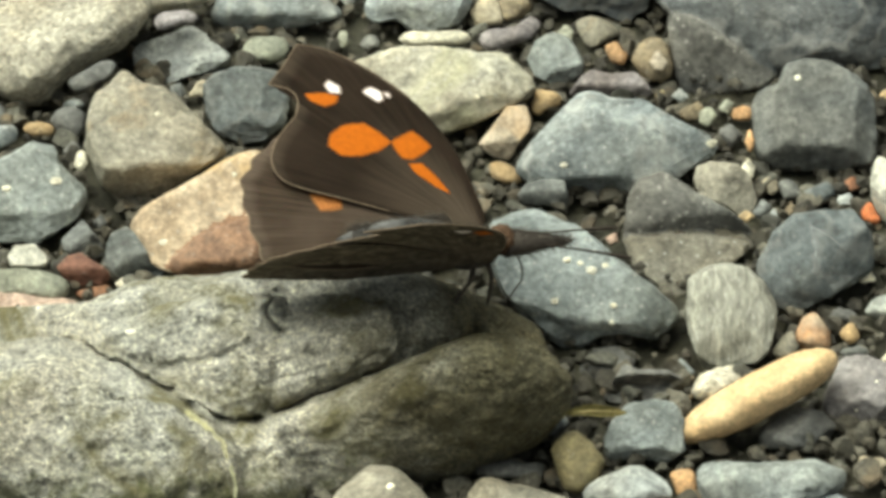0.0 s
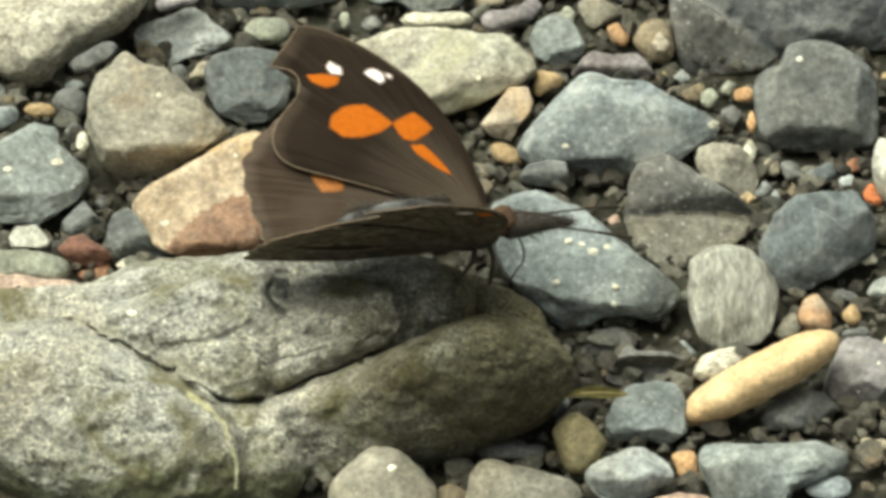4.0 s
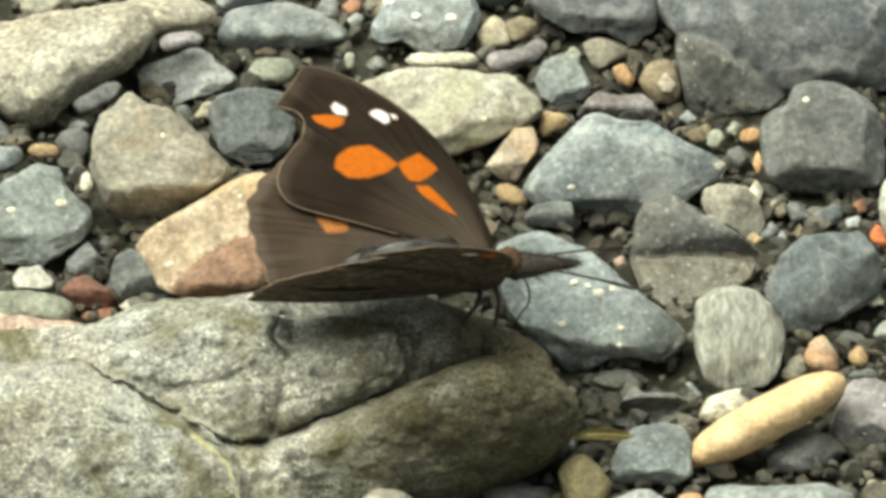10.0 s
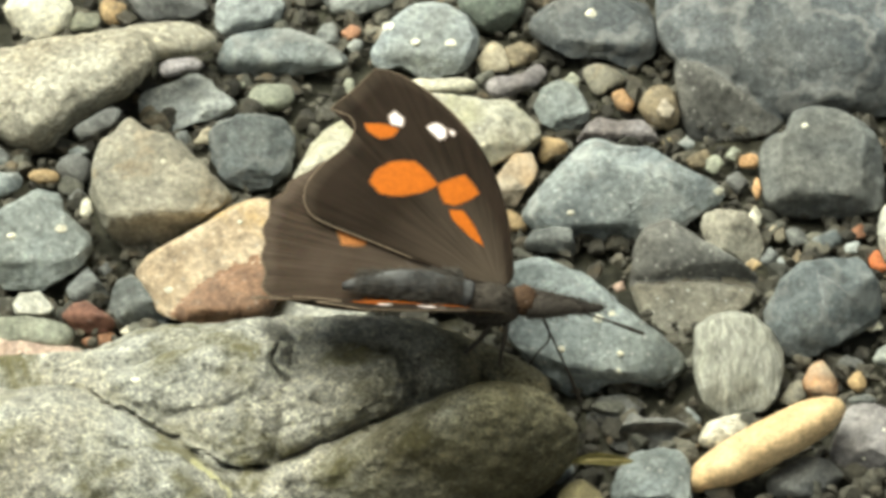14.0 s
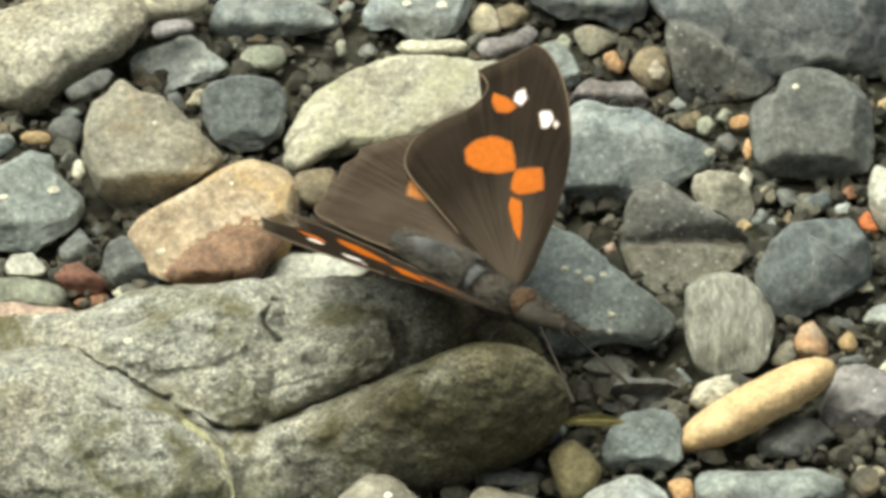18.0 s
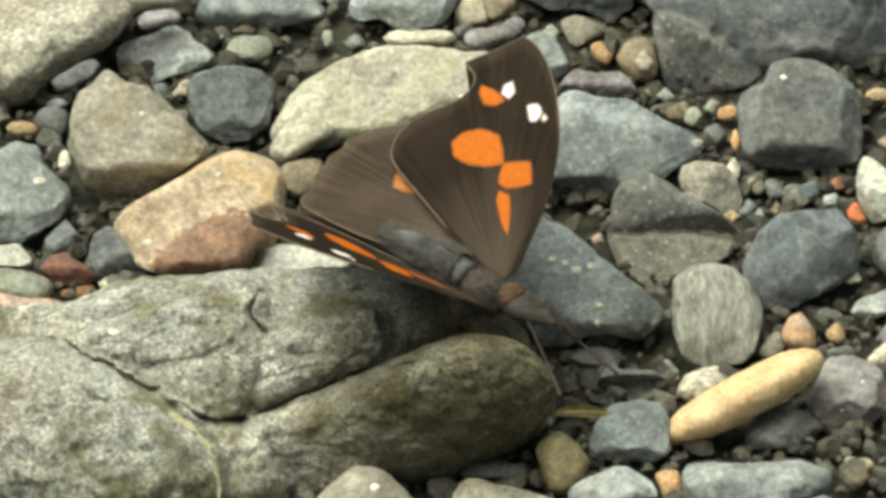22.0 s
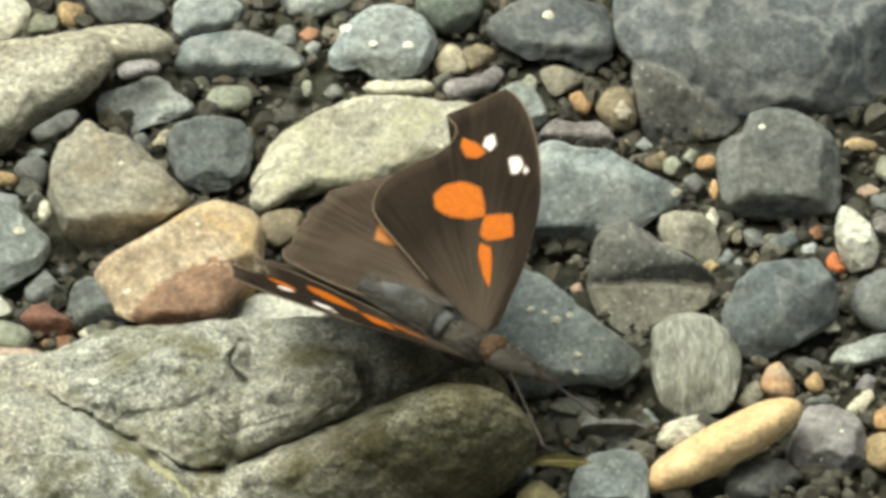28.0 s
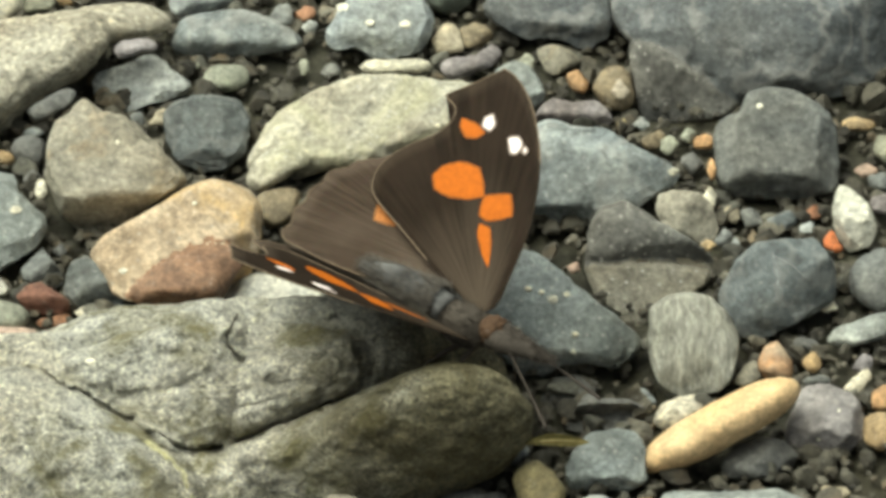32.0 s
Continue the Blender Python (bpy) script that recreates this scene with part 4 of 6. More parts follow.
stone("river_stone", "pinkish beige stone leaning on a cream one", (6.2, 8.4, 1.2), 5, 49, [
    (PINKGREY, (0.0, 0.0, 0.0), 1.7, ((0.4, 1.6, 0.65, 80, 0.1), (0.4, -0.3, 0.5, -80, 1),), 1.0, ((-2.3, -0.2), (-0.3, 2.4), (0.4, 3.3), (2.1, 3.4), (2.7, 1.4), (1.3, -0.2), (0.6, -1.6), (-0.9, -1.4))),
])
stone("pebble", "small yellow-brown pebble in the gravel", (6.3, 4.2, 0.8), 3, 50, [
    (OCHRE, (0.0, 0.0, 0.0), 1.0, 0, 0.8, (1.3, 1.0, 0.9, 1.0, 1.3, 1.6, 1.3, 1.1, 0.9, 1.0, 1.1, 1.8)),
])
stone("river_stone", "grey blocky stone in the gravel", (10.0, 0.4, 1.1), 4, 51, [
    (GREY, (0.0, 0.0, 0.0), 1.5, ((-0.3, 0.8, 0.6, 85, 0.3), (-0.3, 0.1, 0.5, -90, 1.2),), 1.0, ((-2.7, 0.1), (-1.8, 1.3), (0.3, 1.7), (1.8, 1.5), (2.1, -0.6), (1.8, -1.5), (0.3, -0.9), (-2.2, -0.5)), 0.3),
])
stone("large_stone", "large smooth blue-grey stone with a pale edge", (16.1, 5.9, 2.6), 5, 52, [
    (BLUEGREY, (0.0, 0.0, 0.0), 4.8, ((-0.4, 0.5, 0.66, -75, 0.12), (-4.2, 1.8, 0.55, 135, 0.75), (-0.2, -2.9, 0.5, -90, 1.6), (2.6, 0.4, 0.63, -35, 0.6), (1.5, 3.1, 0.55, 70, 0.9),), 0.7, ((-8.8, -1.6), (-7.4, 0.5), (-5.7, 2.2), (-3.6, 4.4), (-2.1, 5.1), (-0.6, 4.5), (2.4, 4.2), (4.9, 2.9), (7.1, 1.8), (8.8, 1), (9.7, -0.1), (9.2, -0.9), (7.1, -2), (4.9, -3.5), (2.8, -4.4), (-0.2, -4.7), (-3.6, -3.9), (-6.2, -3.4), (-7.9, -3.3), (-8.6, -2.4)), 0.3),
], spots=((-4.5, -1.7, 0.46), (8.9, 0.3, 0.66),), veins=(
    (0.16, ((0.2, -0.3), (0.7, -0.8), (1.2, -0.9)), PALE_VEIN, "pale scratch"),
    (0.14, ((2.4, 2.2), (2.9, 1.5)), PALE_VEIN, "pale scratch"),
))
stone("river_stone", "round grey-green stone with a cracked face", (11.2, 20.2, 1.5), 5, 53, [
    (GREENBLUE, (0.0, 0.0, 0.0), 2.0, ((-0.2, 0.6, 0.62, 85, 0.2), (0.6, -1.2, 0.5, -70, 1), (-1.7, -0.1, 0.5, 195, 0.6),), 1.0, ((-2.8, 0.1), (-2, 1.9), (-0.4, 2.7), (1.1, 2.2), (2.4, 0.4), (2.4, -0.9), (1.1, -2.1), (-0.4, -2.3), (-2, -1.3))),
])
stone("faceted_stone", "flat-faced grey-brown triangular stone in the gravel", (14.9, 25.4, 1.1), 3, 54, [
    (BROWNGREY, (0.0, 0.0, 0.0), 1.2, 4, 0.7, (2.5, 2.0, 1.4, 1.3, 1.6, 2.2, 1.9, 1.7, 1.8, 1.7, 1.4, 1.6)),
])
stone("pebble", "small grey-green pebble in the gravel", (12.1, 25.5, 0.7), 3, 55, [
    (GREEN, (0.0, 0.0, 0.0), 0.6, 1, 1.0, (0.6, 0.8, 0.8, 0.9, 0.7, 0.7, 0.8, 0.7, 0.8, 0.8, 1.0, 0.7)),
])
stone("pebble", "small orange-tan rounded pebble in the gravel", (16.7, 21.5, 1.4), 3, 56, [
    (ORANGE, (0.0, 0.0, 0.0), 0.8, 0, 0.6, (1.0, 0.7, 0.8, 1.1, 1.1, 1.2, 0.9, 0.8, 0.9, 0.9, 1.2, 1.1)),
])
stone("flat_pebble", "purple-grey flat stone behind a larger stone", (16.2, 17.0, 1.1), 5, 57, [
    (PURPLE, (0.0, 0.0, 0.0), 1.7, ((-0.1, 0.4, 0.6, 85, 0.35), (-0.1, -0.2, 0.55, -90, 1.4),), 0.7, ((-4.1, -0.9), (-2.9, 0.8), (-1.8, 1.5), (-0.1, 1.1), (2.1, 1.3), (3.4, 0.2), (3.8, -0.8), (0.8, -1.4), (-1.8, -1.1))),
])
stone("pebble", "brown rounded stone in shade", (20.1, 20.6, 1.4), 3, 58, [
    (BROWN, (0.0, 0.0, 0.0), 1.7, 1, 1.0, (1.7, 1.8, 2.0, 2.2, 2.1, 1.9, 2.1, 1.8, 1.9, 2.1, 2.3, 2.1)),
])
stone("pebble", "tiny pinkish white pebble in the gravel", (20.5, 18.6, 2.6), 3, 59, [
    (PINKGREY, (0.0, 0.0, 0.0), 0.6, 0, 0.8, (0.9, 0.7, 0.7, 1.1, 0.8, 0.7, 0.8, 0.7, 0.8, 0.8, 0.9, 0.8)),
])
stone("boulder", "large blue-grey boulder with swirling pale veins", (32.6, 28.3, 4.1), 6, 60, [
    (BLUEGREYDARK, (0.0, 0.0, 0.0), 7.0, ((-0.4, 1.0, 0.75, 85, 0.1), (-1.0, -3.0, 0.69, -92, 0.25), (0.0, -6.0, 0.56, -90, 0.65), (-6.5, -3.0, 0.62, -130, 0.35), (7.0, -3.0, 0.62, -45, 0.8), (-9.5, 1.0, 0.55, 175, 0.3)), 0.55, ((-13.5, 3.9), (-12.9, 0.2), (-11.1, -2.4), (-8.5, -4.2), (-5.9, -6), (-3.2, -7.5), (-0.9, -8.7), (1.7, -8.5), (4.8, -7.9), (8.5, -8), (12.1, -7.1), (14.7, -2.4), (14.2, 3.9), (10, 8), (2.2, 9.3), (-5.6, 8.6), (-11.3, 7)), 0.3),
    (GREYDARK, (-7.1, -6.2, 3.8), 2.6, ((0.0, 0.0, 0.7, -100, 0.4), (-2.5, 0.0, 0.6, 190, 0.5)), 1.0, ((-4.2, 3.9), (-3.7, -0.4), (-2.9, -4.1), (-1.4, -4.2), (1.5, -3.8), (4.1, -3.4), (6.5, -2.5), (3.9, -0.4), (1, 1.7), (-1.6, 3.3)), 0.1),
])
stone("blocky_stone", "blocky grey stone with a stepped corner and white spot", (35.5, 9.1, 2.9), 5, 61, [
    (GREY, (0.0, 0.0, 0.0), 4.5, ((-0.4, 0.7, 0.72, 80, 0.1), (-0.4, -2.8, 0.6, -92, 1.3), (3, 0.2, 0.6, -5, 0.9), (-4, 1.6, 0.62, 165, 0.8), (-0.4, 5, 0.55, 85, 1),), 0.8, ((-6.7, 1.6), (-6.4, 3.2), (-4.4, 3.4), (-3.7, 5.4), (-2.3, 5.7), (-0.4, 5.7), (1.9, 4.9), (3.7, 3.6), (4.4, 2.3), (4.6, -0.7), (4.4, -3.5), (3.3, -4), (0.9, -4.5), (-2.3, -4.6), (-5, -4.3), (-6.5, -3), (-6.6, -0.7)), 0.12),
    (GREY, (-3.8, -0.6, -2.1), 2.4, -2, 0.8, (2.5, 2.7, 3.5, 3.8, 4.1, 4.1, 3.8, 2.9, 2.5, 2.6, 3.2, 3.9, 4.1, 4.3, 3.5, 2.7), 0.1),
], spots=((-2.7, 4.0, 0.51),))
stone("river_stone", "grey-brown square-cut stone in the gravel", (26.3, 1.2, 1.5), 5, 62, [
    (BROWNGREY, (0.0, 0.0, 0.0), 2.1, ((-0.6, 0.6, 0.65, 80, 0.2), (-0.3, 0.4, 0.6, -15, 0.6), (-1.8, -0.5, 0.5, 190, 0.6), (0.1, -1.4, 0.5, -90, 1),), 0.8, ((-3.1, 0.8), (-2.7, 2), (-1.5, 2.4), (1.2, 2.1), (2.1, 1.1), (2.8, -1), (2.3, -2.5), (0.1, -2.7), (-2, -1.7)), 0.3),
])
stone("split_stone", "grey split stone with a rough hollow face", (21.9, -3.7, 2.1), 5, 63, [
    (GREYDARK, (0.0, 0.0, 0.0), 3.4, ((-0.8, 1.1, 0.62, 75, 0.35), (-0.5, 0.5, 0.62, -80, 1.1), (-3.9, 0.6, 0.55, 185, 0.8), (0.5, -1.6, 0.3, -85, 0.2)), 1.0, ((-1.5, 4.1), (-3.4, 3.6), (-4.5, 2.4), (-4.9, 0.2), (-5.2, -2.1), (-3.9, -3.9), (0.5, -4.9), (5.2, -3.9), (6.5, -2.9), (6.6, -1.1), (5.1, 0.1), (3.1, 1.3), (1, 2.4)), 0.25),
    (GREYROUGH, (-0.0, -3.5, 1.4), 2.4, ((0.0, 0.2, 0.75, -80, 0.15), (-3.5, 0.0, 0.7, 185, 0.4)), 0.9, ((-5.4, 1.8), (-2.9, 1.7), (-0.8, 2), (2.8, 1.8), (5.8, 1.4), (6.7, 0.7), (5.8, -0.5), (2.2, -1.9), (-0.1, -4.2), (-2.8, -2.6), (-4.3, -0.8)), 0.5),
])
stone("river_stone", "dark blue-grey smooth stone with fine white scratches", (33.8, -11.3, 2.8), 5, 64, [
    (DARKBLUE, (0.0, 0.0, 0.0), 4.1, ((-0.8, 1.2, 0.68, 75, 0.1), (-2.3, 0.2, 0.6, 195, 0.4), (2, 0.2, 0.55, -40, 0.7), (-1.3, -2.5, 0.5, -105, 0.8),), 0.35, ((-5.2, -0), (-3.8, 2.8), (-1.8, 4.4), (-0, 4.6), (3.2, 4.8), (4.5, 3.5), (5.4, 1.8), (4.9, -0.8), (3.5, -1.8), (-0, -3.5), (-1.8, -4.5), (-3.6, -4.5), (-3.8, -2.8), (-5.2, -1.1)), 0.25),
], veins=(
    (0.13, ((-0.6, 3.6), (-0.1, 1.3), (-0.3, -1.0)), PALE_VEIN, "thin white vein"),
    (0.1, ((-0.4, 3.2), (1.2, 2.3), (3.2, 0.5)), PALE_VEIN, "thin white vein"),
))
stone("oval_stone", "pale grey oval stone with a fibrous grain", (25.9, -19.0, 2.9), 5, 65, [
    (GREYSPECK, (0.0, 0.0, 0.0), 3.5, ((0.2, 0.5, 0.75, 80, 0.08), (-2.7, 0, 0.6, 185, 0.6), (2.7, 0, 0.6, -5, 0.6), (0.2, -2.4, 0.55, -95, 0.5),), 0.35, ((-3.9, 1), (-3.6, 3.2), (-2.1, 4.4), (-0.4, 4.7), (1.3, 4.4), (3.1, 3.2), (4.1, 1.2), (4, -0.8), (3.4, -3.1), (2.1, -4.2), (-0.3, -4.5), (-2.1, -5), (-3, -3.4), (-3.7, -1.2)), 0.3),
])
stone("pebble", "white crumbly pebble under an oval stone", (24.6, -26.2, 1.2), 3, 66, [
    (CREAMGREY, (0.0, 0.0, 0.0), 1.4, 2, 1.5, (2.0, 2.6, 1.7, 1.3, 1.3, 1.6, 2.0, 2.6, 1.8, 1.2, 1.1, 1.3)),
])
stone("long_pebble", "smooth long yellow-tan pebble shaped like a bean", (28.0, -30.7, 3.4), 5, 67, [
    (YELLOW, (0.0, 0.0, 0.0), 3.0, 0, 0.2, (7.76, 2.00, 27.5), 0.1),
])
stone("pebble", "orange and grey pointed pebble", (33.3, -19.5, 1.2), 3, 68, [
    (ORANGEGREY, (0.0, 0.0, 0.0), 1.4, 3, 0.8, (1.7, 1.4, 1.6, 2.1, 1.8, 1.5, 1.6, 1.7, 1.8, 1.6, 1.8, 1.8)),
])
stone("pebble", "small brown-grey pebble in the gravel", (30.9, -20.8, 1.0), 3, 69, [
    (BROWNGREY, (0.0, 0.0, 0.0), 0.9, 0, 0.8, (1.1, 1.0, 1.4, 1.1, 0.9, 0.8, 1.0, 1.4, 1.2, 1.1, 1.0, 1.0)),
])
stone("pebble", "small yellowish angular pebble in the gravel", (36.6, -18.9, 0.8), 3, 70, [
    (OCHRE, (0.0, 0.0, 0.0), 0.7, 2, 0.8, (0.9, 0.8, 0.9, 1.0, 0.8, 0.9, 0.9, 0.9, 0.9, 0.9, 1.1, 0.8)),
])
stone("river_stone", "smooth purple-grey stone with tiny pale specks", (37.2, -28.2, 1.5), 5, 71, [
    (PURPLEGREY, (0.0, 0.0, 0.0), 2.7, 2, 0.6, (3.5, 3.6, 3.6, 3.4, 3.6, 3.7, 3.2, 3.0, 3.2, 3.8, 3.9, 3.7, 3.3, 3.3, 3.2, 3.5)),
], spots=((1.2, 1.2, 0.20), (-0.6, -1.3, 0.20),))
stone("river_stone", "dark grey rough stone beneath a tan pebble", (31.6, -32.1, 0.7), 4, 72, [
    (DARK, (0.0, 0.0, 0.0), 2.0, 3, 1.0, (3.5, 3.0, 2.5, 2.4, 2.0, 1.9, 2.0, 2.4, 3.4, 3.6, 2.3, 1.8, 1.6, 1.7, 2.1, 3.0)),
])
stone("slab_stone", "blue-grey slate slab with a stepped edge", (28.9, -41.3, 1.8), 5, 73, [
    (SLATE, (0.0, 0.0, 0.0), 2.7, 3, 0.7, (7.5, 8.7, 8.3, 5.7, 4.3, 3.5, 3.0, 2.7, 2.5, 2.4, 2.3, 2.3, 2.4, 2.5, 2.8, 3.2, 3.9, 5.1, 6.6, 6.6, 6.4, 6.3, 6.3, 6.5, 5.7, 4.7, 4.1, 3.8, 3.5, 3.4, 3.3, 3.4, 3.2, 2.8, 2.6, 2.4, 2.6, 3.0, 3.7, 4.8)),
])
stone("river_stone", "pale blue-green angular stone in the gravel", (18.2, -33.6, 1.7), 5, 74, [
    (GREENBLUE, (0.0, 0.0, 0.0), 2.3, ((-0.2, 0.5, 0.6, 85, 0.2), (-0.2, -1.5, 0.55, -92, 1.6), (-2.8, -0.5, 0.5, 185, 0.7), (1.9, 1, 0.55, 20, 0.35),), 0.8, ((-3.6, -0.5), (-3.2, 0.6), (-1.8, 2.3), (0.8, 2.8), (2.4, 2.6), (3.4, 1.6), (3.5, -0.3), (3.4, -1.6), (1.9, -2.6), (-0.7, -2.1), (-2.8, -2.6), (-3.6, -1.6)), 0.4),
])
stone("river_stone", "pale grey angular stone with a white broken edge", (16.5, -41.8, 1.6), 5, 75, [
    (LIGHTGREY, (0.0, 0.0, 0.0), 2.1, 4, 1.0, (3.9, 3.7, 3.1, 2.6, 2.3, 2.2, 2.4, 3.0, 3.9, 3.5, 3.1, 2.5, 2.4, 2.5, 2.4, 2.8), 0.4, ((-4.1, -0.3, 3.9, -0.0, 1.0),)),
])
stone("river_stone", "olive-brown rounded stone in the gravel", (12.2, -37.5, 1.7), 4, 76, [
    (OLIVE, (0.0, 0.0, 0.0), 2.1, 0, 0.8, (2.4, 2.1, 2.1, 2.2, 2.6, 2.7, 2.6, 2.4, 2.0, 1.9, 2.1, 2.6, 2.8, 2.5, 2.3, 2.3)),
])
stone("flat_pebble", "thin dark grey flat pebble", (6.6, -37.5, 0.7), 3, 77, [
    (DARK, (0.0, 0.0, 0.0), 1.2, 1, 0.8, (3.6, 1.2, 0.9, 0.9, 1.0, 1.6, 3.4, 1.3, 0.8, 0.7, 0.8, 1.4)),
])
stone("river_stone", "grey-brown flat stone with pale flecks", (7.1, -43.5, 1.5), 4, 78, [
    (BROWNGREY, (0.0, 0.0, 0.0), 2.5, 3, 0.8, (5.3, 3.3, 2.3, 2.0, 2.0, 2.4, 3.8, 4.6, 4.6, 4.8, 2.6, 2.0, 1.8, 2.0, 2.6, 4.8)),
])
stone("round_stone", "rounded beige-grey pebble in front of a large rock", (-4.7, -44.6, 2.1), 5, 79, [
    (BROWNGREY, (0.0, 0.0, 0.0), 3.6, 0, 0.6, (4.7, 4.0, 3.6, 3.8, 3.9, 3.8, 3.7, 4.1, 4.6, 4.8, 4.2, 3.2, 3.0, 3.2, 4.2, 4.7)),
], spots=((0.9, 2.2, 0.43),))
stone("pebble", "small orange-brown pebble in the gravel", (21.5, -38.6, 0.3), 3, 80, [
    (ORANGE, (0.0, 0.0, 0.0), 0.9, 0, 0.8, (1.0, 1.1, 1.2, 1.1, 1.2, 1.4, 1.1, 1.0, 1.3, 1.1, 1.2, 1.2)),
])
stone("pale_stone", "pale whitish stone wedged behind a large rock", (-10.0, -9.2, 0.1), 4, 81, [
    (WHITE, (0.0, 0.0, 0.0), 3.0, 2, 0.6, (6.8, 4.2, 3.0, 2.5, 2.4, 2.6, 3.5, 5.1, 6.0, 5.1, 2.8, 2.1, 2.0, 2.1, 2.8, 5.1)),
])
stone("dotted_stone", "blue-green flat stone scattered with white spots", (12.2, -15.3, 3.0), 5, 82, [
    (GREENBLUE, (0.0, 0.0, 0.0), 5.0, ((0.1, 1.1, 0.55, 80, 0.1), (4.1, -3.4, 0.45, -92, 1.7), (7.1, -1.4, 0.45, -30, 0.5), (-0.9, -3.4, 0.45, -110, 1.2),), 0.8, ((-7.3, 6.1), (-4.8, 7), (-2.8, 7), (-1.1, 6.2), (0.9, 5.3), (2.7, 3.6), (5.6, 1.3), (7.6, -0.2), (9.2, -1.4), (9.4, -3.4), (8.1, -4.3), (6.6, -4.4), (4.7, -3.9), (2.7, -4), (0.9, -5), (-0.9, -5.2), (-3.3, -3.4), (-6.3, -0.4), (-7.7, 3.6)), 0.4),
], spots=((-0.6, 2.6, 0.40), (1.6, 1.7, 0.65), (2.8, 2.1, 0.50), (-1.7, -1.0, 0.45), (3.5, -1.4, 0.40), (3.3, -2.9, 0.40), (0.6, 2.3, 0.35),))
stone("river_stone", "dark grey stone in a shaded gap", (15.0, -21.8, -0.6), 4, 83, [
    (DARK, (0.0, 0.0, 0.0), 1.7, 3, 1.0, (2.5, 3.0, 2.3, 2.0, 1.8, 1.8, 2.1, 2.2, 2.8, 2.7, 2.2, 2.0, 1.9, 1.8, 1.9, 2.5)),
])
stone("river_stone", "dark grey block with a pale top corner", (18.2, -26.6, 0.7), 5, 84, [
    (DARK, (0.0, 0.0, 0.0), 1.9, ((-0, 1.8, 0.6, 80, 0.6), (0.5, 1.4, 0.6, -88, 2), (-2.7, 0.2, 0.5, 160, 0.6),), 1.0, ((-3.6, -0.8), (-1.6, 2.4), (-0.6, 1.8), (2, 1.8), (3.6, 1.1), (3.5, -0.4), (1, -1), (-2.1, -1.2)), 0.3),
])
stone("pebble", "small bluish pebble in a gap", (21.6, -23.3, 0.2), 3, 85, [
    (BLUEGREYLIGHT, (0.0, 0.0, 0.0), 0.8, 2, 0.8, (1.3, 1.0, 1.0, 1.1, 1.0, 1.1, 1.2, 1.1, 1.1, 0.9, 1.1, 1.1)),
])
stone("pebble", "small grey chip beside a large rock", (10.6, -31.6, 0.9), 3, 86, [
    (GREY, (0.0, 0.0, 0.0), 0.7, 3, 1.0, (0.9, 1.0, 1.2, 0.7, 0.5, 0.5, 0.6, 1.5, 1.1, 0.7, 0.5, 0.6)),
])
stone("pale_stone", "smooth greyish white stone with a ridge", (41.0, 0.1, 1.9), 5, 87, [
    (WHITEGREY, (0.0, 0.0, 0.0), 1.9, 2, 0.5, (2.0, 1.9, 2.1, 2.2, 2.8, 3.4, 2.5, 2.0, 1.8, 1.9, 2.1, 2.5, 3.1, 2.9, 2.6, 2.3)),
])
stone("pebble", "small orange-red pebble in the gravel", (39.1, -1.8, 0.8), 3, 88, [
    (ORANGERED, (0.0, 0.0, 0.0), 0.7, 0, 0.6, (0.7, 0.6, 0.7, 1.1, 0.9, 0.9, 0.8, 0.8, 0.7, 0.8, 1.0, 1.1)),
])
stone("river_stone", "grey rounded stone at the gravel's edge", (43.1, -8.4, 1.8), 4, 89, [
    (GREY, (0.0, 0.0, 0.0), 2.4, 0, 0.6, (2.6, 2.7, 3.2, 2.9, 2.8, 2.6, 2.7, 2.7, 2.8, 2.9, 2.8, 2.8, 3.0, 2.7, 2.6, 2.9)),
])
stone("slate_chip", "grey slate chip lying on the gravel", (41.6, -14.9, 1.2), 4, 90, [
    (SLATE, (0.0, 0.0, 0.0), 1.3, 2, 0.7, (3.7, 3.9, 2.3, 1.7, 1.3, 1.2, 1.3, 1.7, 3.1, 4.1, 2.0, 1.3, 1.1, 1.0, 1.2, 1.8)),
])
stone("flat_pebble", "thin tan flat pebble in the gravel", (42.2, 16.1, 0.6), 3, 91, [
    (OCHRE, (0.0, 0.0, 0.0), 0.7, 0, 0.8, (1.7, 0.9, 0.7, 0.7, 0.8, 1.1, 1.5, 1.2, 0.7, 0.6, 0.7, 1.2)),
])
stone("pebble", "pale green-grey pebble in the gravel", (44.8, 11.6, 1.0), 3, 92, [
    (GREEN, (0.0, 0.0, 0.0), 1.1, 1, 0.8, (1.2, 1.3, 1.2, 1.2, 1.6, 1.4, 1.4, 1.2, 1.2, 1.2, 1.5, 1.3)),
])
stone("river_stone", "orange-brown stone at the gravel's edge", (43.1, -24.0, 0.9), 3, 93, [
    (ORANGE, (0.0, 0.0, 0.0), 1.3, 1, 0.8, (2.1, 2.4, 1.4, 1.2, 1.3, 1.5, 2.6, 1.9, 1.3, 1.1, 1.2, 1.9)),
])
stone("river_stone", "yellow-ochre rough stone in the gravel", (42.3, -28.9, 1.2), 3, 94, [
    (OCHRE, (0.0, 0.0, 0.0), 1.4, 2, 1.0, (2.3, 1.7, 1.7, 1.7, 1.8, 2.2, 1.9, 1.9, 1.7, 1.9, 1.6, 1.8)),
])
stone("pebble", "pale green-white broken chip in the gravel", (40.6, -21.7, 0.9), 3, 95, [
    (CREAM, (0.0, 0.0, 0.0), 0.8, 3, 1.0, (0.8, 1.6, 1.5, 0.8, 0.6, 0.7, 0.9, 1.7, 1.2, 1.0, 0.7, 0.6)),
])
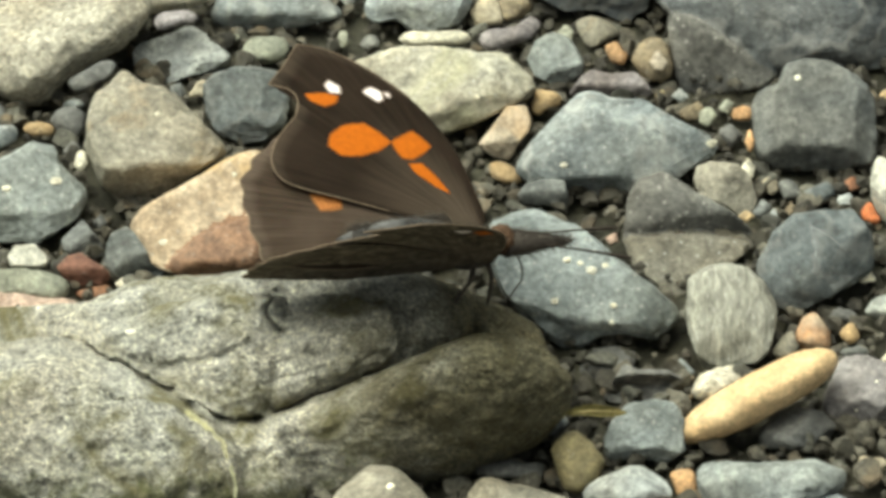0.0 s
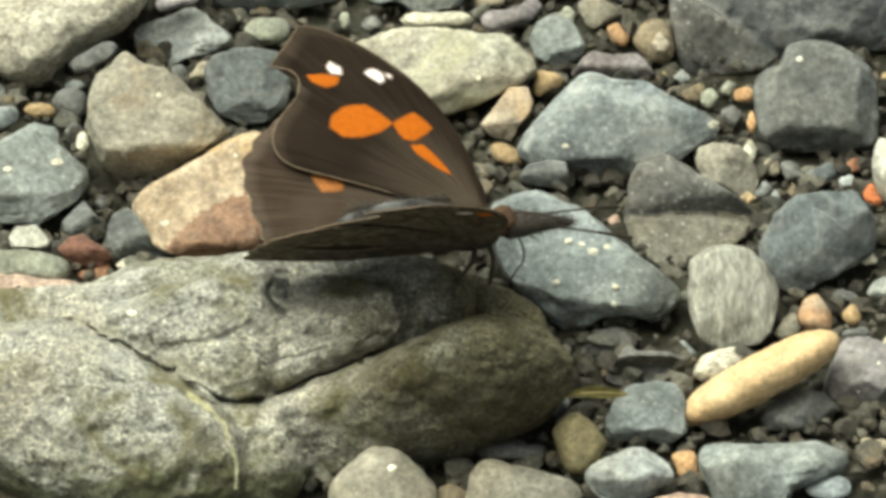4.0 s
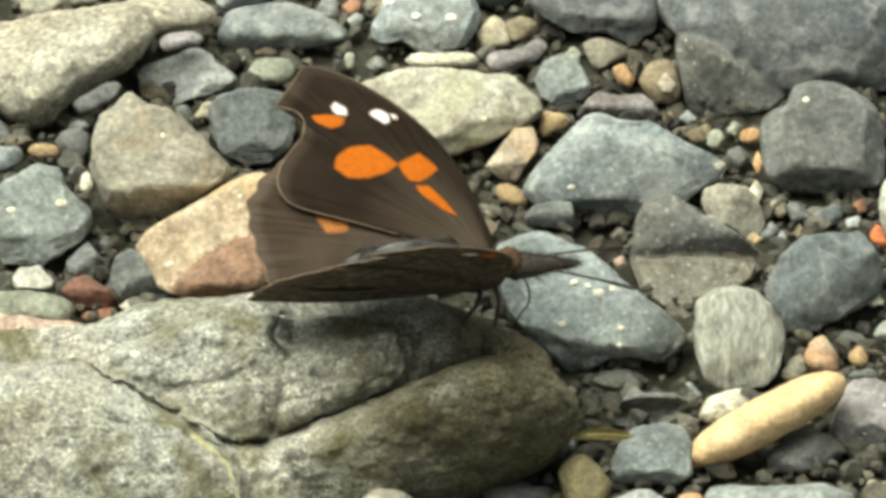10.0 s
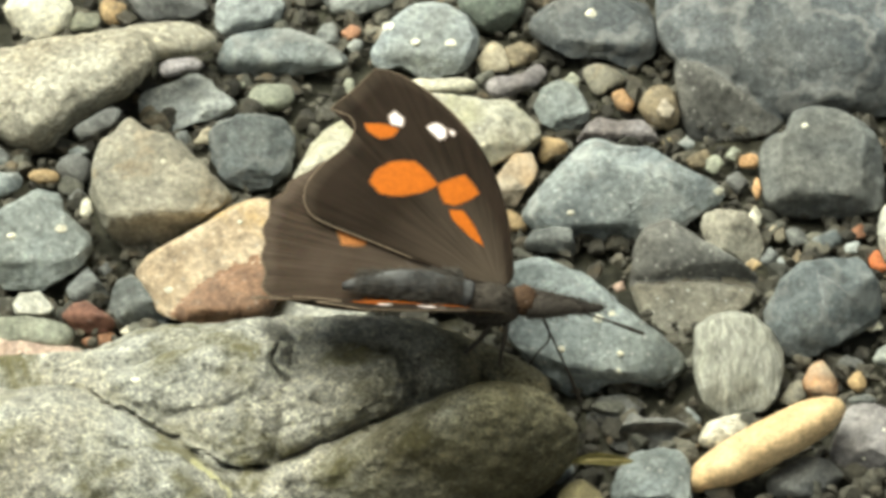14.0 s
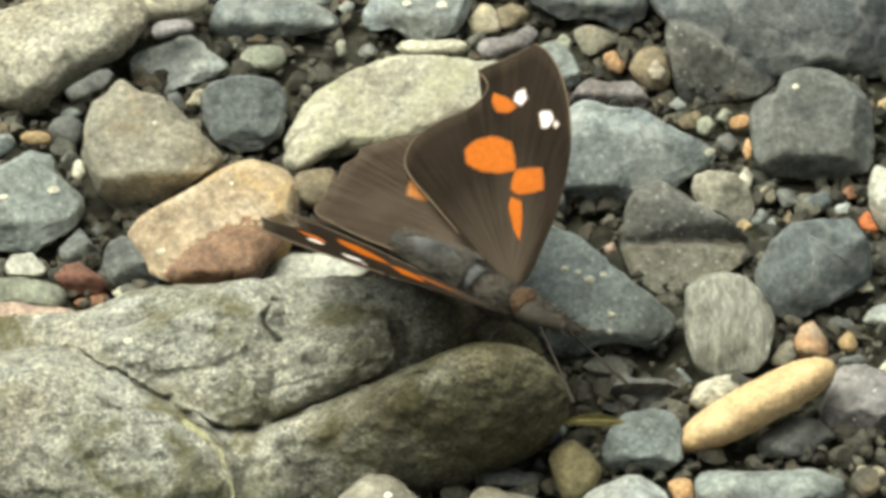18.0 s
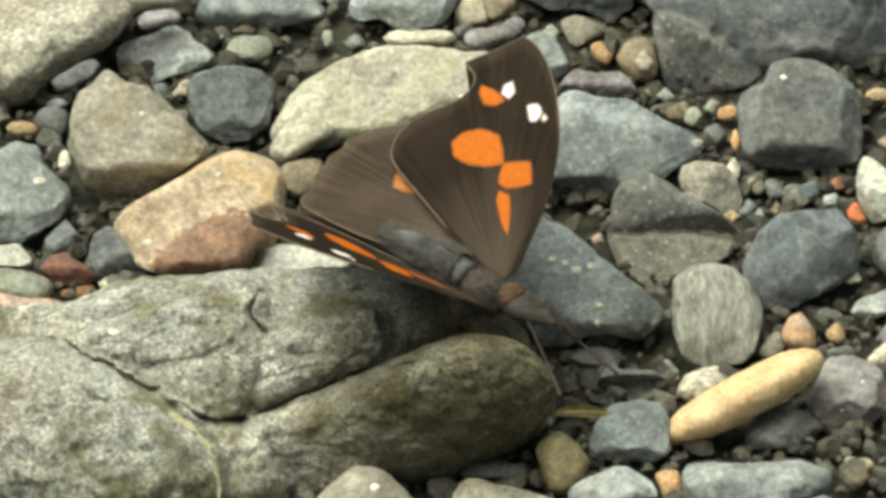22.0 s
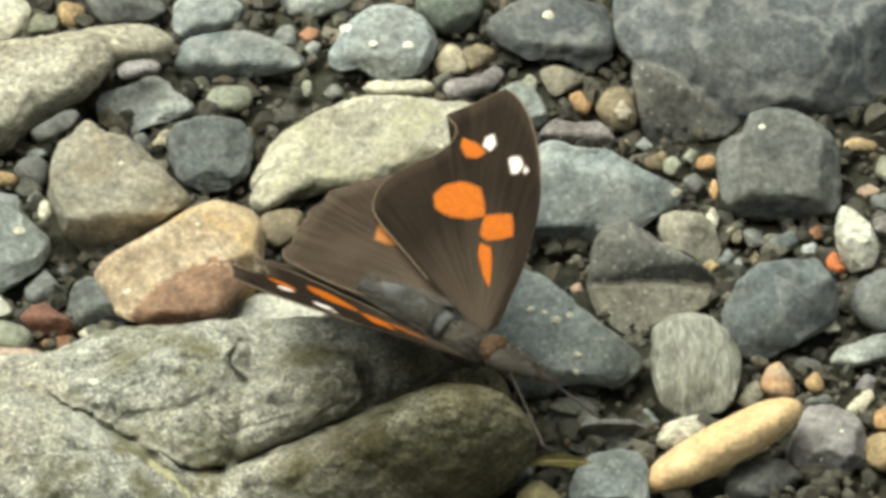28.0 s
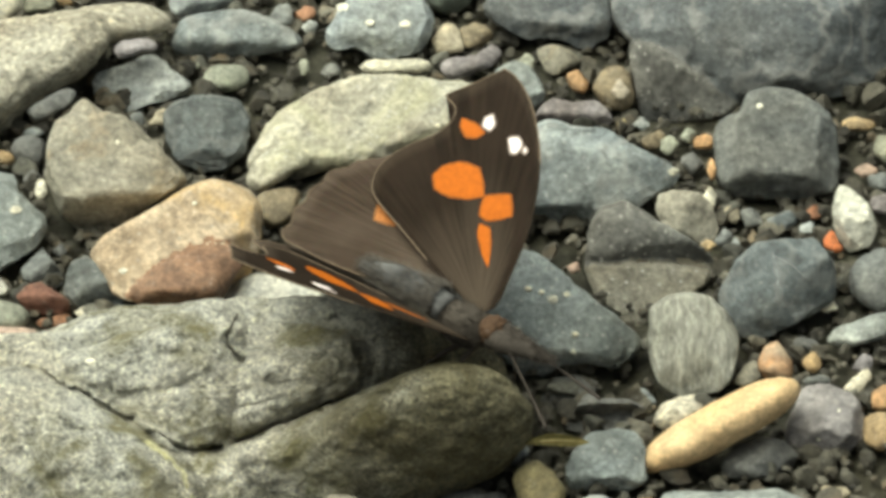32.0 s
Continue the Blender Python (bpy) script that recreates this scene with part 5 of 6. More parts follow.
stone("pebble", "small purple-grey chip in the gravel", (41.1, -18.9, 0.7), 3, 96, [
    (PURPLE, (0.0, 0.0, 0.0), 0.7, 3, 1.0, (0.8, 1.2, 0.9, 0.9, 0.7, 0.7, 0.8, 1.2, 0.8, 0.8, 1.0, 0.8)),
])
stone("pebble", "small beige-grey pebble under a blocky stone", (30.3, 2.6, 0.7), 3, 97, [
    (BROWNLIGHT, (0.0, 0.0, 0.0), 0.6, 1, 1.0, (0.6, 0.7, 0.8, 0.8, 0.8, 0.9, 0.8, 0.6, 0.7, 0.9, 0.9, 0.8)),
])
stone("pebble", "small grey pebble under a blocky stone", (32.0, 1.9, 0.8), 3, 98, [
    (GREY, (0.0, 0.0, 0.0), 0.7, 1, 1.0, (0.9, 0.9, 0.8, 0.9, 1.0, 1.2, 0.9, 0.8, 1.0, 0.9, 0.9, 1.3)),
])
stone("pebble", "small dark pebble under a blocky stone", (34.8, 1.5, 0.7), 3, 99, [
    (DARKBLUE, (0.0, 0.0, 0.0), 0.9, 2, 1.0, (1.6, 1.2, 1.2, 0.8, 0.8, 1.0, 1.6, 1.4, 0.8, 0.8, 0.9, 1.1)),
])
stone("pebble", "small reddish pebble in the gravel", (37.6, 2.7, 0.7), 3, 100, [
    (BROWNRED, (0.0, 0.0, 0.0), 0.6, 1, 1.0, (0.7, 0.6, 0.8, 0.7, 0.6, 0.7, 0.7, 0.6, 0.7, 0.7, 0.6, 0.7)),
])
stone("pebble", "small light grey pebble in the gravel", (37.0, 0.6, 0.6), 3, 101, [
    (LIGHTGREY, (0.0, 0.0, 0.0), 0.5, 1, 1.0, (0.7, 0.7, 0.7, 0.5, 0.5, 0.7, 0.8, 0.8, 0.6, 0.5, 0.6, 0.9)),
])
stone("pebble", "small orange pebble beside a blocky stone", (28.1, 13.3, 0.7), 3, 102, [
    (ORANGE, (0.0, 0.0, 0.0), 0.7, 0, 0.8, (1.0, 0.9, 0.8, 0.7, 0.7, 0.9, 1.0, 1.0, 0.8, 0.7, 0.8, 0.9)),
])
stone("pebble", "tiny orange-tan pebble in the gravel", (28.6, 8.1, 1.5), 3, 103, [
    (ORANGE, (0.0, 0.0, 0.0), 0.5, 0, 0.8, (0.5, 0.5, 0.6, 1.1, 0.6, 0.5, 0.5, 0.5, 0.6, 1.0, 0.6, 0.5)),
])
stone("pebble", "tiny cream pebble in the gravel", (28.3, 3.9, 1.4), 3, 104, [
    (CREAM, (0.0, 0.0, 0.0), 0.6, 1, 0.8, (0.6, 0.8, 0.8, 1.1, 0.7, 0.7, 0.7, 0.7, 0.9, 0.9, 0.8, 0.6)),
])
stone("pebble", "tiny green-grey pebble in the gravel", (24.9, 12.7, 0.8), 3, 105, [
    (GREEN, (0.0, 0.0, 0.0), 0.7, 0, 1.0, (0.9, 0.8, 0.9, 0.9, 0.8, 0.9, 0.8, 0.9, 0.9, 1.0, 0.8, 0.7)),
])
stone("pebble", "tiny yellow pebble against a split stone", (27.8, -5.0, 3.1), 3, 106, [
    (OCHRE, (0.0, 0.0, 0.0), 0.4, 0, 0.8, (0.8, 0.5, 0.5, 0.5, 0.5, 0.5, 0.7, 0.5, 0.5, 0.6, 0.5, 0.5)),
])
stone("pebble", "tiny pink pebble in the gravel", (15.9, -5.1, 0.6), 3, 107, [
    (PINK, (0.0, 0.0, 0.0), 0.4, 0, 0.8, (0.5, 0.5, 0.6, 0.5, 0.4, 0.5, 0.6, 0.5, 0.6, 0.5, 0.4, 0.6)),
])
stone("pebble", "blue-grey pebble at a slab's foot", (33.7, -42.8, 1.0), 3, 108, [
    (BLUEGREYLIGHT, (0.0, 0.0, 0.0), 1.2, 1, 0.8, (2.0, 1.8, 1.3, 1.0, 1.1, 1.4, 2.2, 1.5, 1.2, 1.2, 1.3, 1.4)),
])
stone("flat_pebble", "small beige chip beside a slab", (37.8, -36.5, 0.6), 3, 109, [
    (BROWNLIGHT, (0.0, 0.0, 0.0), 0.7, 1, 0.8, (1.3, 1.0, 0.6, 0.5, 0.7, 1.2, 1.3, 1.0, 0.7, 0.6, 0.7, 1.1)),
])
stone("pebble", "pinkish pebble at the gravel's edge", (21.0, -44.6, 0.8), 3, 110, [
    (PINK, (0.0, 0.0, 0.0), 1.2, 1, 0.8, (2.9, 1.6, 1.0, 1.0, 1.1, 1.5, 2.9, 1.5, 0.9, 0.8, 0.9, 1.5)),
])
stone("river_stone", "brown stone under a large rock", (-37.2, -44.9, 1.3), 4, 111, [
    (BROWN, (0.0, 0.0, 0.0), 1.9, 1, 1.0, (3.0, 2.4, 2.1, 1.8, 1.7, 1.9, 2.7, 2.7, 2.5, 2.7, 2.4, 1.8, 1.7, 1.8, 2.4, 2.8)),
])
stone("pebble", "small grey pebble half hidden in gravel", (-10.6, 32.6, 0.8), 3, 112, [
    (GREY, (0.0, 0.0, 0.0), 0.9, 2, 1.0, (1.0, 1.1, 1.3, 1.1, 1.2, 1.0, 1.1, 1.3, 1.1, 1.1, 1.1, 1.3)),
])
stone("pebble", "tiny rust-coloured pebble in dark gravel", (-8.4, 33.0, 0.7), 3, 113, [
    (BROWNRED, (0.0, 0.0, 0.0), 0.7, 1, 1.0, (0.9, 1.0, 0.8, 0.8, 0.7, 0.7, 1.0, 0.9, 0.8, 0.7, 0.7, 0.8)),
])
stone("pebble", "tiny light grey pebble in dark gravel", (-8.0, 31.1, 0.6), 3, 114, [
    (LIGHTGREY, (0.0, 0.0, 0.0), 0.5, 1, 1.0, (0.7, 0.8, 0.7, 0.7, 0.6, 0.6, 0.8, 0.7, 0.7, 0.6, 0.7, 0.6)),
])
stone("pebble", "narrow greenish chip standing in gravel", (-8.5, 24.6, 0.8), 3, 115, [
    (GREEN, (0.0, 0.0, 0.0), 0.6, 2, 1.0, (0.5, 0.5, 0.9, 0.8, 0.8, 0.6, 0.5, 0.5, 0.8, 0.8, 0.8, 0.6)),
])
stone("pebble", "small grey angular pebble in gravel", (-6.0, 24.2, 0.7), 3, 116, [
    (GREY, (0.0, 0.0, 0.0), 0.7, 2, 1.0, (1.0, 0.9, 0.8, 0.8, 0.7, 0.8, 1.0, 1.0, 0.8, 0.7, 0.8, 0.9)),
])
stone("pebble", "rusty yellow pebble tucked beside stones", (10.0, 14.7, 1.0), 3, 117, [
    (OCHRE, (0.0, 0.0, 0.0), 1.0, 1, 1.0, (1.7, 1.5, 1.2, 1.1, 1.3, 1.1, 1.1, 1.5, 1.5, 0.9, 0.8, 1.0)),
])
stone("pebble", "tiny blue-grey pebble in a gap", (22.5, 16.0, 0.7), 3, 118, [
    (BLUEGREY, (0.0, 0.0, 0.0), 0.5, 1, 1.0, (0.8, 0.6, 0.6, 0.8, 0.6, 0.6, 0.9, 0.6, 0.6, 0.7, 0.6, 0.7)),
])
stone("pebble", "tiny olive pebble in a gap", (20.8, 16.2, 0.6), 3, 119, [
    (OLIVE, (0.0, 0.0, 0.0), 0.4, 1, 1.0, (0.6, 0.5, 0.5, 0.5, 0.4, 0.4, 0.6, 0.5, 0.5, 0.6, 0.4, 0.4)),
])
stone("pebble", "small dark pebble in a shaded gap", (26.9, 9.7, 0.9), 3, 120, [
    (DARK, (0.0, 0.0, 0.0), 0.8, 2, 1.0, (1.2, 0.9, 0.9, 1.1, 1.0, 1.2, 1.0, 0.8, 0.8, 1.3, 1.0, 1.0)),
])
stone("pebble", "small dull brown pebble in gravel", (23.5, 13.4, 0.8), 3, 121, [
    (BROWN, (0.0, 0.0, 0.0), 0.8, 1, 1.0, (1.1, 1.2, 1.1, 0.7, 0.7, 0.8, 1.2, 1.1, 1.0, 0.8, 0.8, 0.8)),
])
stone("pebble", "small grey-green pebble in gravel", (26.7, 14.2, 0.7), 3, 122, [
    (GREEN, (0.0, 0.0, 0.0), 0.6, 1, 1.0, (0.6, 0.8, 0.7, 0.8, 0.7, 0.6, 0.8, 0.7, 0.6, 0.7, 0.9, 0.6)),
])
stone("pebble", "small grey chip lying in gravel", (29.4, -1.2, 0.8), 3, 123, [
    (GREY, (0.0, 0.0, 0.0), 0.6, 2, 1.0, (0.7, 1.0, 1.0, 1.0, 0.6, 0.6, 0.8, 1.1, 0.8, 0.9, 0.8, 0.6)),
])
stone("pebble", "tiny pale pebble lying in gravel", (30.4, -2.4, 0.8), 3, 124, [
    (LIGHTGREY, (0.0, 0.0, 0.0), 0.5, 1, 1.0, (0.6, 0.5, 0.6, 0.9, 0.6, 0.6, 0.6, 0.6, 0.6, 0.9, 0.6, 0.6)),
])
stone("pebble", "tiny pale pebble under a dark stone", (38.4, -11.5, 1.2), 3, 125, [
    (CREAM, (0.0, 0.0, 0.0), 0.5, 1, 1.0, (0.8, 0.6, 0.7, 0.4, 0.4, 0.5, 1.0, 0.7, 0.6, 0.4, 0.4, 0.6)),
])
stone("pebble", "small pinkish pebble in dark gravel", (42.6, 9.0, 0.7), 3, 126, [
    (PINK, (0.0, 0.0, 0.0), 0.6, 1, 1.0, (1.2, 0.8, 0.7, 0.7, 0.6, 0.8, 1.1, 0.8, 0.8, 0.6, 0.6, 0.8)),
])
stone("pebble", "small grey stone in dark gravel", (43.8, 7.3, 0.7), 3, 127, [
    (GREY, (0.0, 0.0, 0.0), 0.8, 2, 1.0, (0.9, 1.0, 1.0, 0.8, 0.8, 1.2, 1.1, 1.1, 0.8, 0.8, 0.9, 1.2)),
])
stone("pebble", "small purple-grey stone in dark gravel", (43.8, 3.8, 0.8), 3, 128, [
    (PURPLE, (0.0, 0.0, 0.0), 0.8, 2, 1.0, (0.9, 1.0, 1.2, 0.9, 0.9, 1.2, 1.0, 1.0, 1.0, 0.9, 1.1, 1.1)),
])
stone("pebble", "dark flat pebble in a shaded gap", (36.1, -16.0, 0.6), 3, 129, [
    (DARK, (0.0, 0.0, 0.0), 0.7, 2, 1.0, (1.3, 0.9, 0.6, 0.6, 0.8, 1.0, 1.5, 0.8, 0.5, 0.5, 0.6, 1.3)),
])
stone("pebble", "flat grey pebble behind a purple stone", (36.9, -21.2, 0.6), 3, 130, [
    (GREY, (0.0, 0.0, 0.0), 0.7, 1, 1.0, (1.3, 0.9, 0.7, 0.5, 0.5, 0.8, 1.3, 0.9, 0.7, 0.5, 0.5, 0.8)),
])
stone("river_stone", "brown stone wedged between rounded ones", (1.2, -44.0, 0.9), 3, 131, [
    (BROWN, (0.0, 0.0, 0.0), 1.1, 2, 1.0, (1.7, 1.5, 1.3, 1.3, 1.2, 1.5, 1.6, 1.8, 1.3, 1.1, 1.3, 1.6)),
])
stone("pebble", "tiny blue-grey chip beside a brown stone", (-33.1, 15.1, 0.5), 3, 132, [
    (BLUEGREY, (0.0, 0.0, 0.0), 0.5, 2, 1.0, (1.1, 0.7, 0.5, 0.5, 0.5, 0.6, 1.1, 0.6, 0.4, 0.4, 0.5, 0.7)),
])
stone("pebble", "small pointed grey pebble between stones", (-23.6, 16.8, 0.7), 3, 133, [
    (GREY, (0.0, 0.0, 0.0), 0.6, 2, 1.0, (0.7, 0.6, 0.7, 0.8, 0.7, 0.9, 0.7, 0.6, 0.6, 0.8, 0.8, 0.8)),
])
stone("pebble", "small beige pebble between stones", (-21.6, 17.0, 0.7), 3, 134, [
    (BROWNLIGHT, (0.0, 0.0, 0.0), 0.6, 1, 1.0, (0.7, 0.9, 1.0, 0.8, 0.7, 0.6, 0.7, 1.2, 0.8, 0.7, 0.9, 0.7)),
])
stone("pebble", "small flat greenish pebble under a stone", (-19.1, 25.1, 0.6), 3, 135, [
    (GREEN, (0.0, 0.0, 0.0), 0.6, 1, 1.0, (1.1, 0.8, 0.5, 0.4, 0.4, 0.7, 1.0, 0.7, 0.6, 0.5, 0.5, 0.7)),
])
stone("pebble", "tiny dark pebble in a gap", (-30.1, -2.7, 0.7), 3, 136, [
    (DARK, (0.0, 0.0, 0.0), 0.5, 2, 1.0, (0.7, 0.5, 0.6, 0.7, 0.5, 0.5, 0.7, 0.6, 0.6, 0.7, 0.6, 0.6)),
])
stone("pebble", "small dark pebble beside a brown stone", (-32.9, 7.9, 0.7), 3, 137, [
    (DARK, (0.0, 0.0, 0.0), 0.6, 2, 1.0, (0.8, 0.8, 0.7, 0.9, 0.7, 0.7, 1.1, 0.7, 0.6, 0.7, 0.9, 0.7)),
])
stone("pebble", "tiny cream pebble behind a large rock", (-27.8, -11.5, 0.6), 3, 138, [
    (CREAM, (0.0, 0.0, 0.0), 0.4, 1, 1.0, (0.6, 0.5, 0.5, 0.6, 0.5, 0.5, 0.7, 0.5, 0.5, 0.5, 0.5, 0.5)),
])


# ---- the butterfly, its measures in units a little under a millimetre ----
BMM = 0.962 * MM

def wing_material(name, dark, light, pale, base, mottle=0.0):
    m, nodes, links, bsdf = node_material(name)
    uv = nodes.new("ShaderNodeUVMap")
    mp = nodes.new("ShaderNodeMapping")
    mp.inputs["Scale"].default_value = (70, 2.5, 1)
    links.new(uv.outputs["UV"], mp.inputs["Vector"])
    streak = noise_node(nodes, links, mp.outputs["Vector"], 1.0, 4, 0.6)
    tc = nodes.new("ShaderNodeTexCoord")
    dust = noise_node(nodes, links, tc.outputs["Object"], 5200, 3, 0.7)
    broad = noise_node(nodes, links, tc.outputs["Object"], 160, 3, 0.5)
    r = ramp(nodes, ((0.3, dark), (0.7, light)))
    links.new(streak.outputs["Fac"], r.inputs["Fac"])
    c = mix_node(nodes, links, 0.55, r.outputs["Color"], dust.outputs["Color"], "OVERLAY")
    pr = ramp(nodes, ((0.45, (0, 0, 0)), (0.8, (0.8, 0.8, 0.8))))
    links.new(broad.outputs["Fac"], pr.inputs["Fac"])
    c = mix_node(nodes, links, pr.outputs["Color"], c, pale)
    if mottle:
        bark = noise_node(nodes, links, tc.outputs["Object"], 800, 5, 0.7, 0.8)
        br = ramp(nodes, ((0.34, (0.35, 0.33, 0.3)), (0.5, (0.9, 0.88, 0.85)), (0.66, (1.9, 1.85, 1.75))))
        links.new(bark.outputs["Fac"], br.inputs["Fac"])
        c = mix_node(nodes, links, mottle, c, br.outputs["Color"], "MULTIPLY")
    sep = nodes.new("ShaderNodeSeparateXYZ")
    links.new(uv.outputs["UV"], sep.inputs[0])
    rr = ramp(nodes, ((0.08, (0.85, 0.85, 0.85)), (0.62, (0, 0, 0)), (0.93, (0, 0, 0)), (1.0, (0.35, 0.35, 0.35))))
    links.new(sep.outputs["Y"], rr.inputs["Fac"])
    sr2 = nodes.new("ShaderNodeMath")
    sr2.operation = "MULTIPLY"
    links.new(rr.outputs["Color"], sr2.inputs[0])
    links.new(streak.outputs["Fac"], sr2.inputs[1])
    c = mix_node(nodes, links, sr2.outputs[0], c, base)
    hs = nodes.new("ShaderNodeHueSaturation")
    hs.inputs["Saturation"].default_value = 0.95
    links.new(c, hs.inputs["Color"])
    links.new(hs.outputs["Color"], bsdf.inputs["Base Color"])
    bsdf.inputs["Roughness"].default_value = 0.75
    bsdf.inputs["Specular IOR Level"].default_value = 0.06
    bump = nodes.new("ShaderNodeBump")
    bump.inputs["Strength"].default_value, bump.inputs["Distance"].default_value = 0.4, 0.0002
    links.new(streak.outputs["Fac"], bump.inputs["Height"])
    links.new(bump.outputs["Normal"], bsdf.inputs["Normal"])
    return m


def plain_material(name, color, rough=0.6, spread=0.3, scale=2500):
    m, nodes, links, bsdf = node_material(name)
    tc = nodes.new("ShaderNodeTexCoord")
    n = noise_node(nodes, links, tc.outputs["Object"], scale, 4, 0.6)
    r = ramp(nodes, ((0.3, tuple(c * (1 - spread) for c in color)), (0.7, tuple(min(1, c * (1 + spread)) for c in color))))
    links.new(n.outputs["Fac"], r.inputs["Fac"])
    links.new(r.outputs["Color"], bsdf.inputs["Base Color"])
    bsdf.inputs["Roughness"].default_value = rough
    bsdf.inputs["Specular IOR Level"].default_value = 0.12
    return m


FORE = wing_material("forewing_scales", (0.008, 0.0052, 0.0032), (0.024, 0.0155, 0.0095), (0.028, 0.0185, 0.012), (0.13, 0.1, 0.07))
HIND = wing_material("hindwing_scales", (0.022, 0.0148, 0.0095), (0.064, 0.0445, 0.03), (0.08, 0.058, 0.042), (0.19, 0.148, 0.112))
UNDER = wing_material("wing_underside", (0.036, 0.029, 0.02), (0.15, 0.124, 0.09), (0.13, 0.112, 0.084), (0.14, 0.118, 0.088), 1.0)
ORANGE_SCALES = plain_material("orange_scales", (0.41, 0.1, 0.004), 0.6, 0.15)
DULL_ORANGE = plain_material("dull_orange_scales", (0.33, 0.125, 0.035), 0.6, 0.4)
WHITE_SCALES = plain_material("white_scales", (0.78, 0.7, 0.67), 0.6, 0.08)
MARGINS = {"orange_scales": plain_material("orange_margin", (0.2, 0.055, 0.006), 0.6, 0.5, 6000),
           "dull_orange_scales": plain_material("dull_orange_margin", (0.17, 0.075, 0.025), 0.6, 0.5, 6000),
           "white_scales": plain_material("white_margin", (0.24, 0.19, 0.16), 0.6, 0.4, 6000)}
FRINGE = plain_material("wing_fringe", (0.16, 0.12, 0.082), 0.7, 0.3)
FUR = plain_material("body_fur", (0.062, 0.053, 0.043), 0.8, 0.4)
BLUE_FUR = plain_material("abdomen_scales", (0.085, 0.085, 0.083), 0.8, 0.7, 600)
ABDOMEN_HAIR = plain_material("abdomen_hair", (0.105, 0.094, 0.08), 0.8, 0.4)
RUST_FUR = plain_material("collar_fur", (0.075, 0.045, 0.027), 0.8, 0.4)
EYE_BROWN = plain_material("compound_eye", (0.06, 0.035, 0.02), 0.4, 0.2)
PALP_FUR = plain_material("palp_fur", (0.055, 0.047, 0.039), 0.85, 0.35)
CHITIN = plain_material("dark_chitin", (0.035, 0.028, 0.022), 0.45, 0.3)
LEG = plain_material("leg_scales", (0.06, 0.05, 0.04), 0.7, 0.3)

FOREWING = ((0.9, 0.9), (1.7, 2.0), (1.5, 4.5), (1.0, 8.2), (-0.2, 12.0), (-1.9, 15.2), (-4.4, 18.2), (-7.0, 20.5), (-9.4, 21.8),
            (-10.9, 22.1), (-11.3, 21.9), (-13.0, 19.9), (-14.9, 18.0), (-14.9, 17.6), (-13.6, 17.1), (-13.0, 16.3), (-13.1, 15.1), (-13.9, 13.7),
            (-15.6, 12.1), (-17.0, 10.2), (-17.4, 8.5), (-16.8, 7.0), (-15.2, 6.0), (-12.6, 5.0), (-9.2, 3.7), (-5.6, 2.3), (-1.2, 0.9))
HINDWING = ((0.2, 0.9), (-1.5, 3.0), (-6.0, 6.8), (-11.5, 10.4), (-15.6, 11.8), (-17.6, 10.4), (-19.1, 9.3), (-19.5, 8.3), (-20.7, 7.2), (-20.7, 5.8),
            (-21.2, 4.4), (-20.9, 3.0), (-21.2, 1.6), (-20.7, 0.0), (-20.9, -1.4), (-20.0, -2.3), (-18.8, -2.4), (-16.0, -2.8), (-12.0, -2.9), (-8.0, -2.2), (-4.0, -0.9))
BIG_PATCH = ((-11.5, 10.4), (-10.9, 11.6), (-9.4, 12.5), (-7.4, 12.6), (-6.1, 11.4), (-5.4, 10.4), (-6.6, 9.6), (-8.6, 9.1), (-10.5, 9.2))
SQUARE_PATCH = ((-5.3, 10.4), (-2.9, 11.5), (-1.6, 9.7), (-3.5, 8.5), (-4.7, 8.6))
STREAK = ((-4.2, 7.9), (-3.0, 7.9), (-1.9, 6.3), (-1.1, 4.6), (-2.3, 5.4), (-3.9, 7.0))
SUBAPICAL = ((-12.0, 16.3), (-10.3, 16.3), (-9.0, 15.9), (-9.4, 15.1), (-10.6, 14.8), (-11.7, 15.5))
SPOT_ONE = ((-9.9, 17.2), (-9.3, 17.7), (-8.5, 17.0), (-8.6, 16.2), (-9.6, 16.3))
SPOT_TWO = ((-6.4, 16.2), (-5.5, 16.75), (-4.6, 16.1), (-4.7, 15.2), (-5.3, 15.0))
SPOT_THREE = ((-4.3, 16.1), (-3.8, 15.9), (-3.9, 15.5), (-4.3, 15.6))
UNDER_ORANGE = ((-4.4, 15.6), (-3.3, 16.0), (-2.2, 14.4), (-3.0, 13.6))
HIND_PATCH = ((-14.6, 5.2), (-13.1, 5.3), (-11.8, 4.7), (-12.0, 3.5), (-14.0, 3.4))


def camber(a, b):
    return 0.55 * math.sin(min(b, 22) / 22 * math.pi) - 0.004 * (a + 6) ** 2 * min(b, 6) / 12


def smooth_loop(points, per=4):
    out, n = [], len(points)
    for i in range(n):
        p0, p1, p2, p3 = (np.array(points[(i + j) % n]) for j in (-1, 0, 1, 2))
        for k in range(per):
            f = k / per
            out.append(p1 + 0.5 * f * (p2 - p0 + f * (2 * p0 - 5 * p1 + 4 * p2 - p3 + f * (3 * (p1 - p2) + p3 - p0))))
    return out


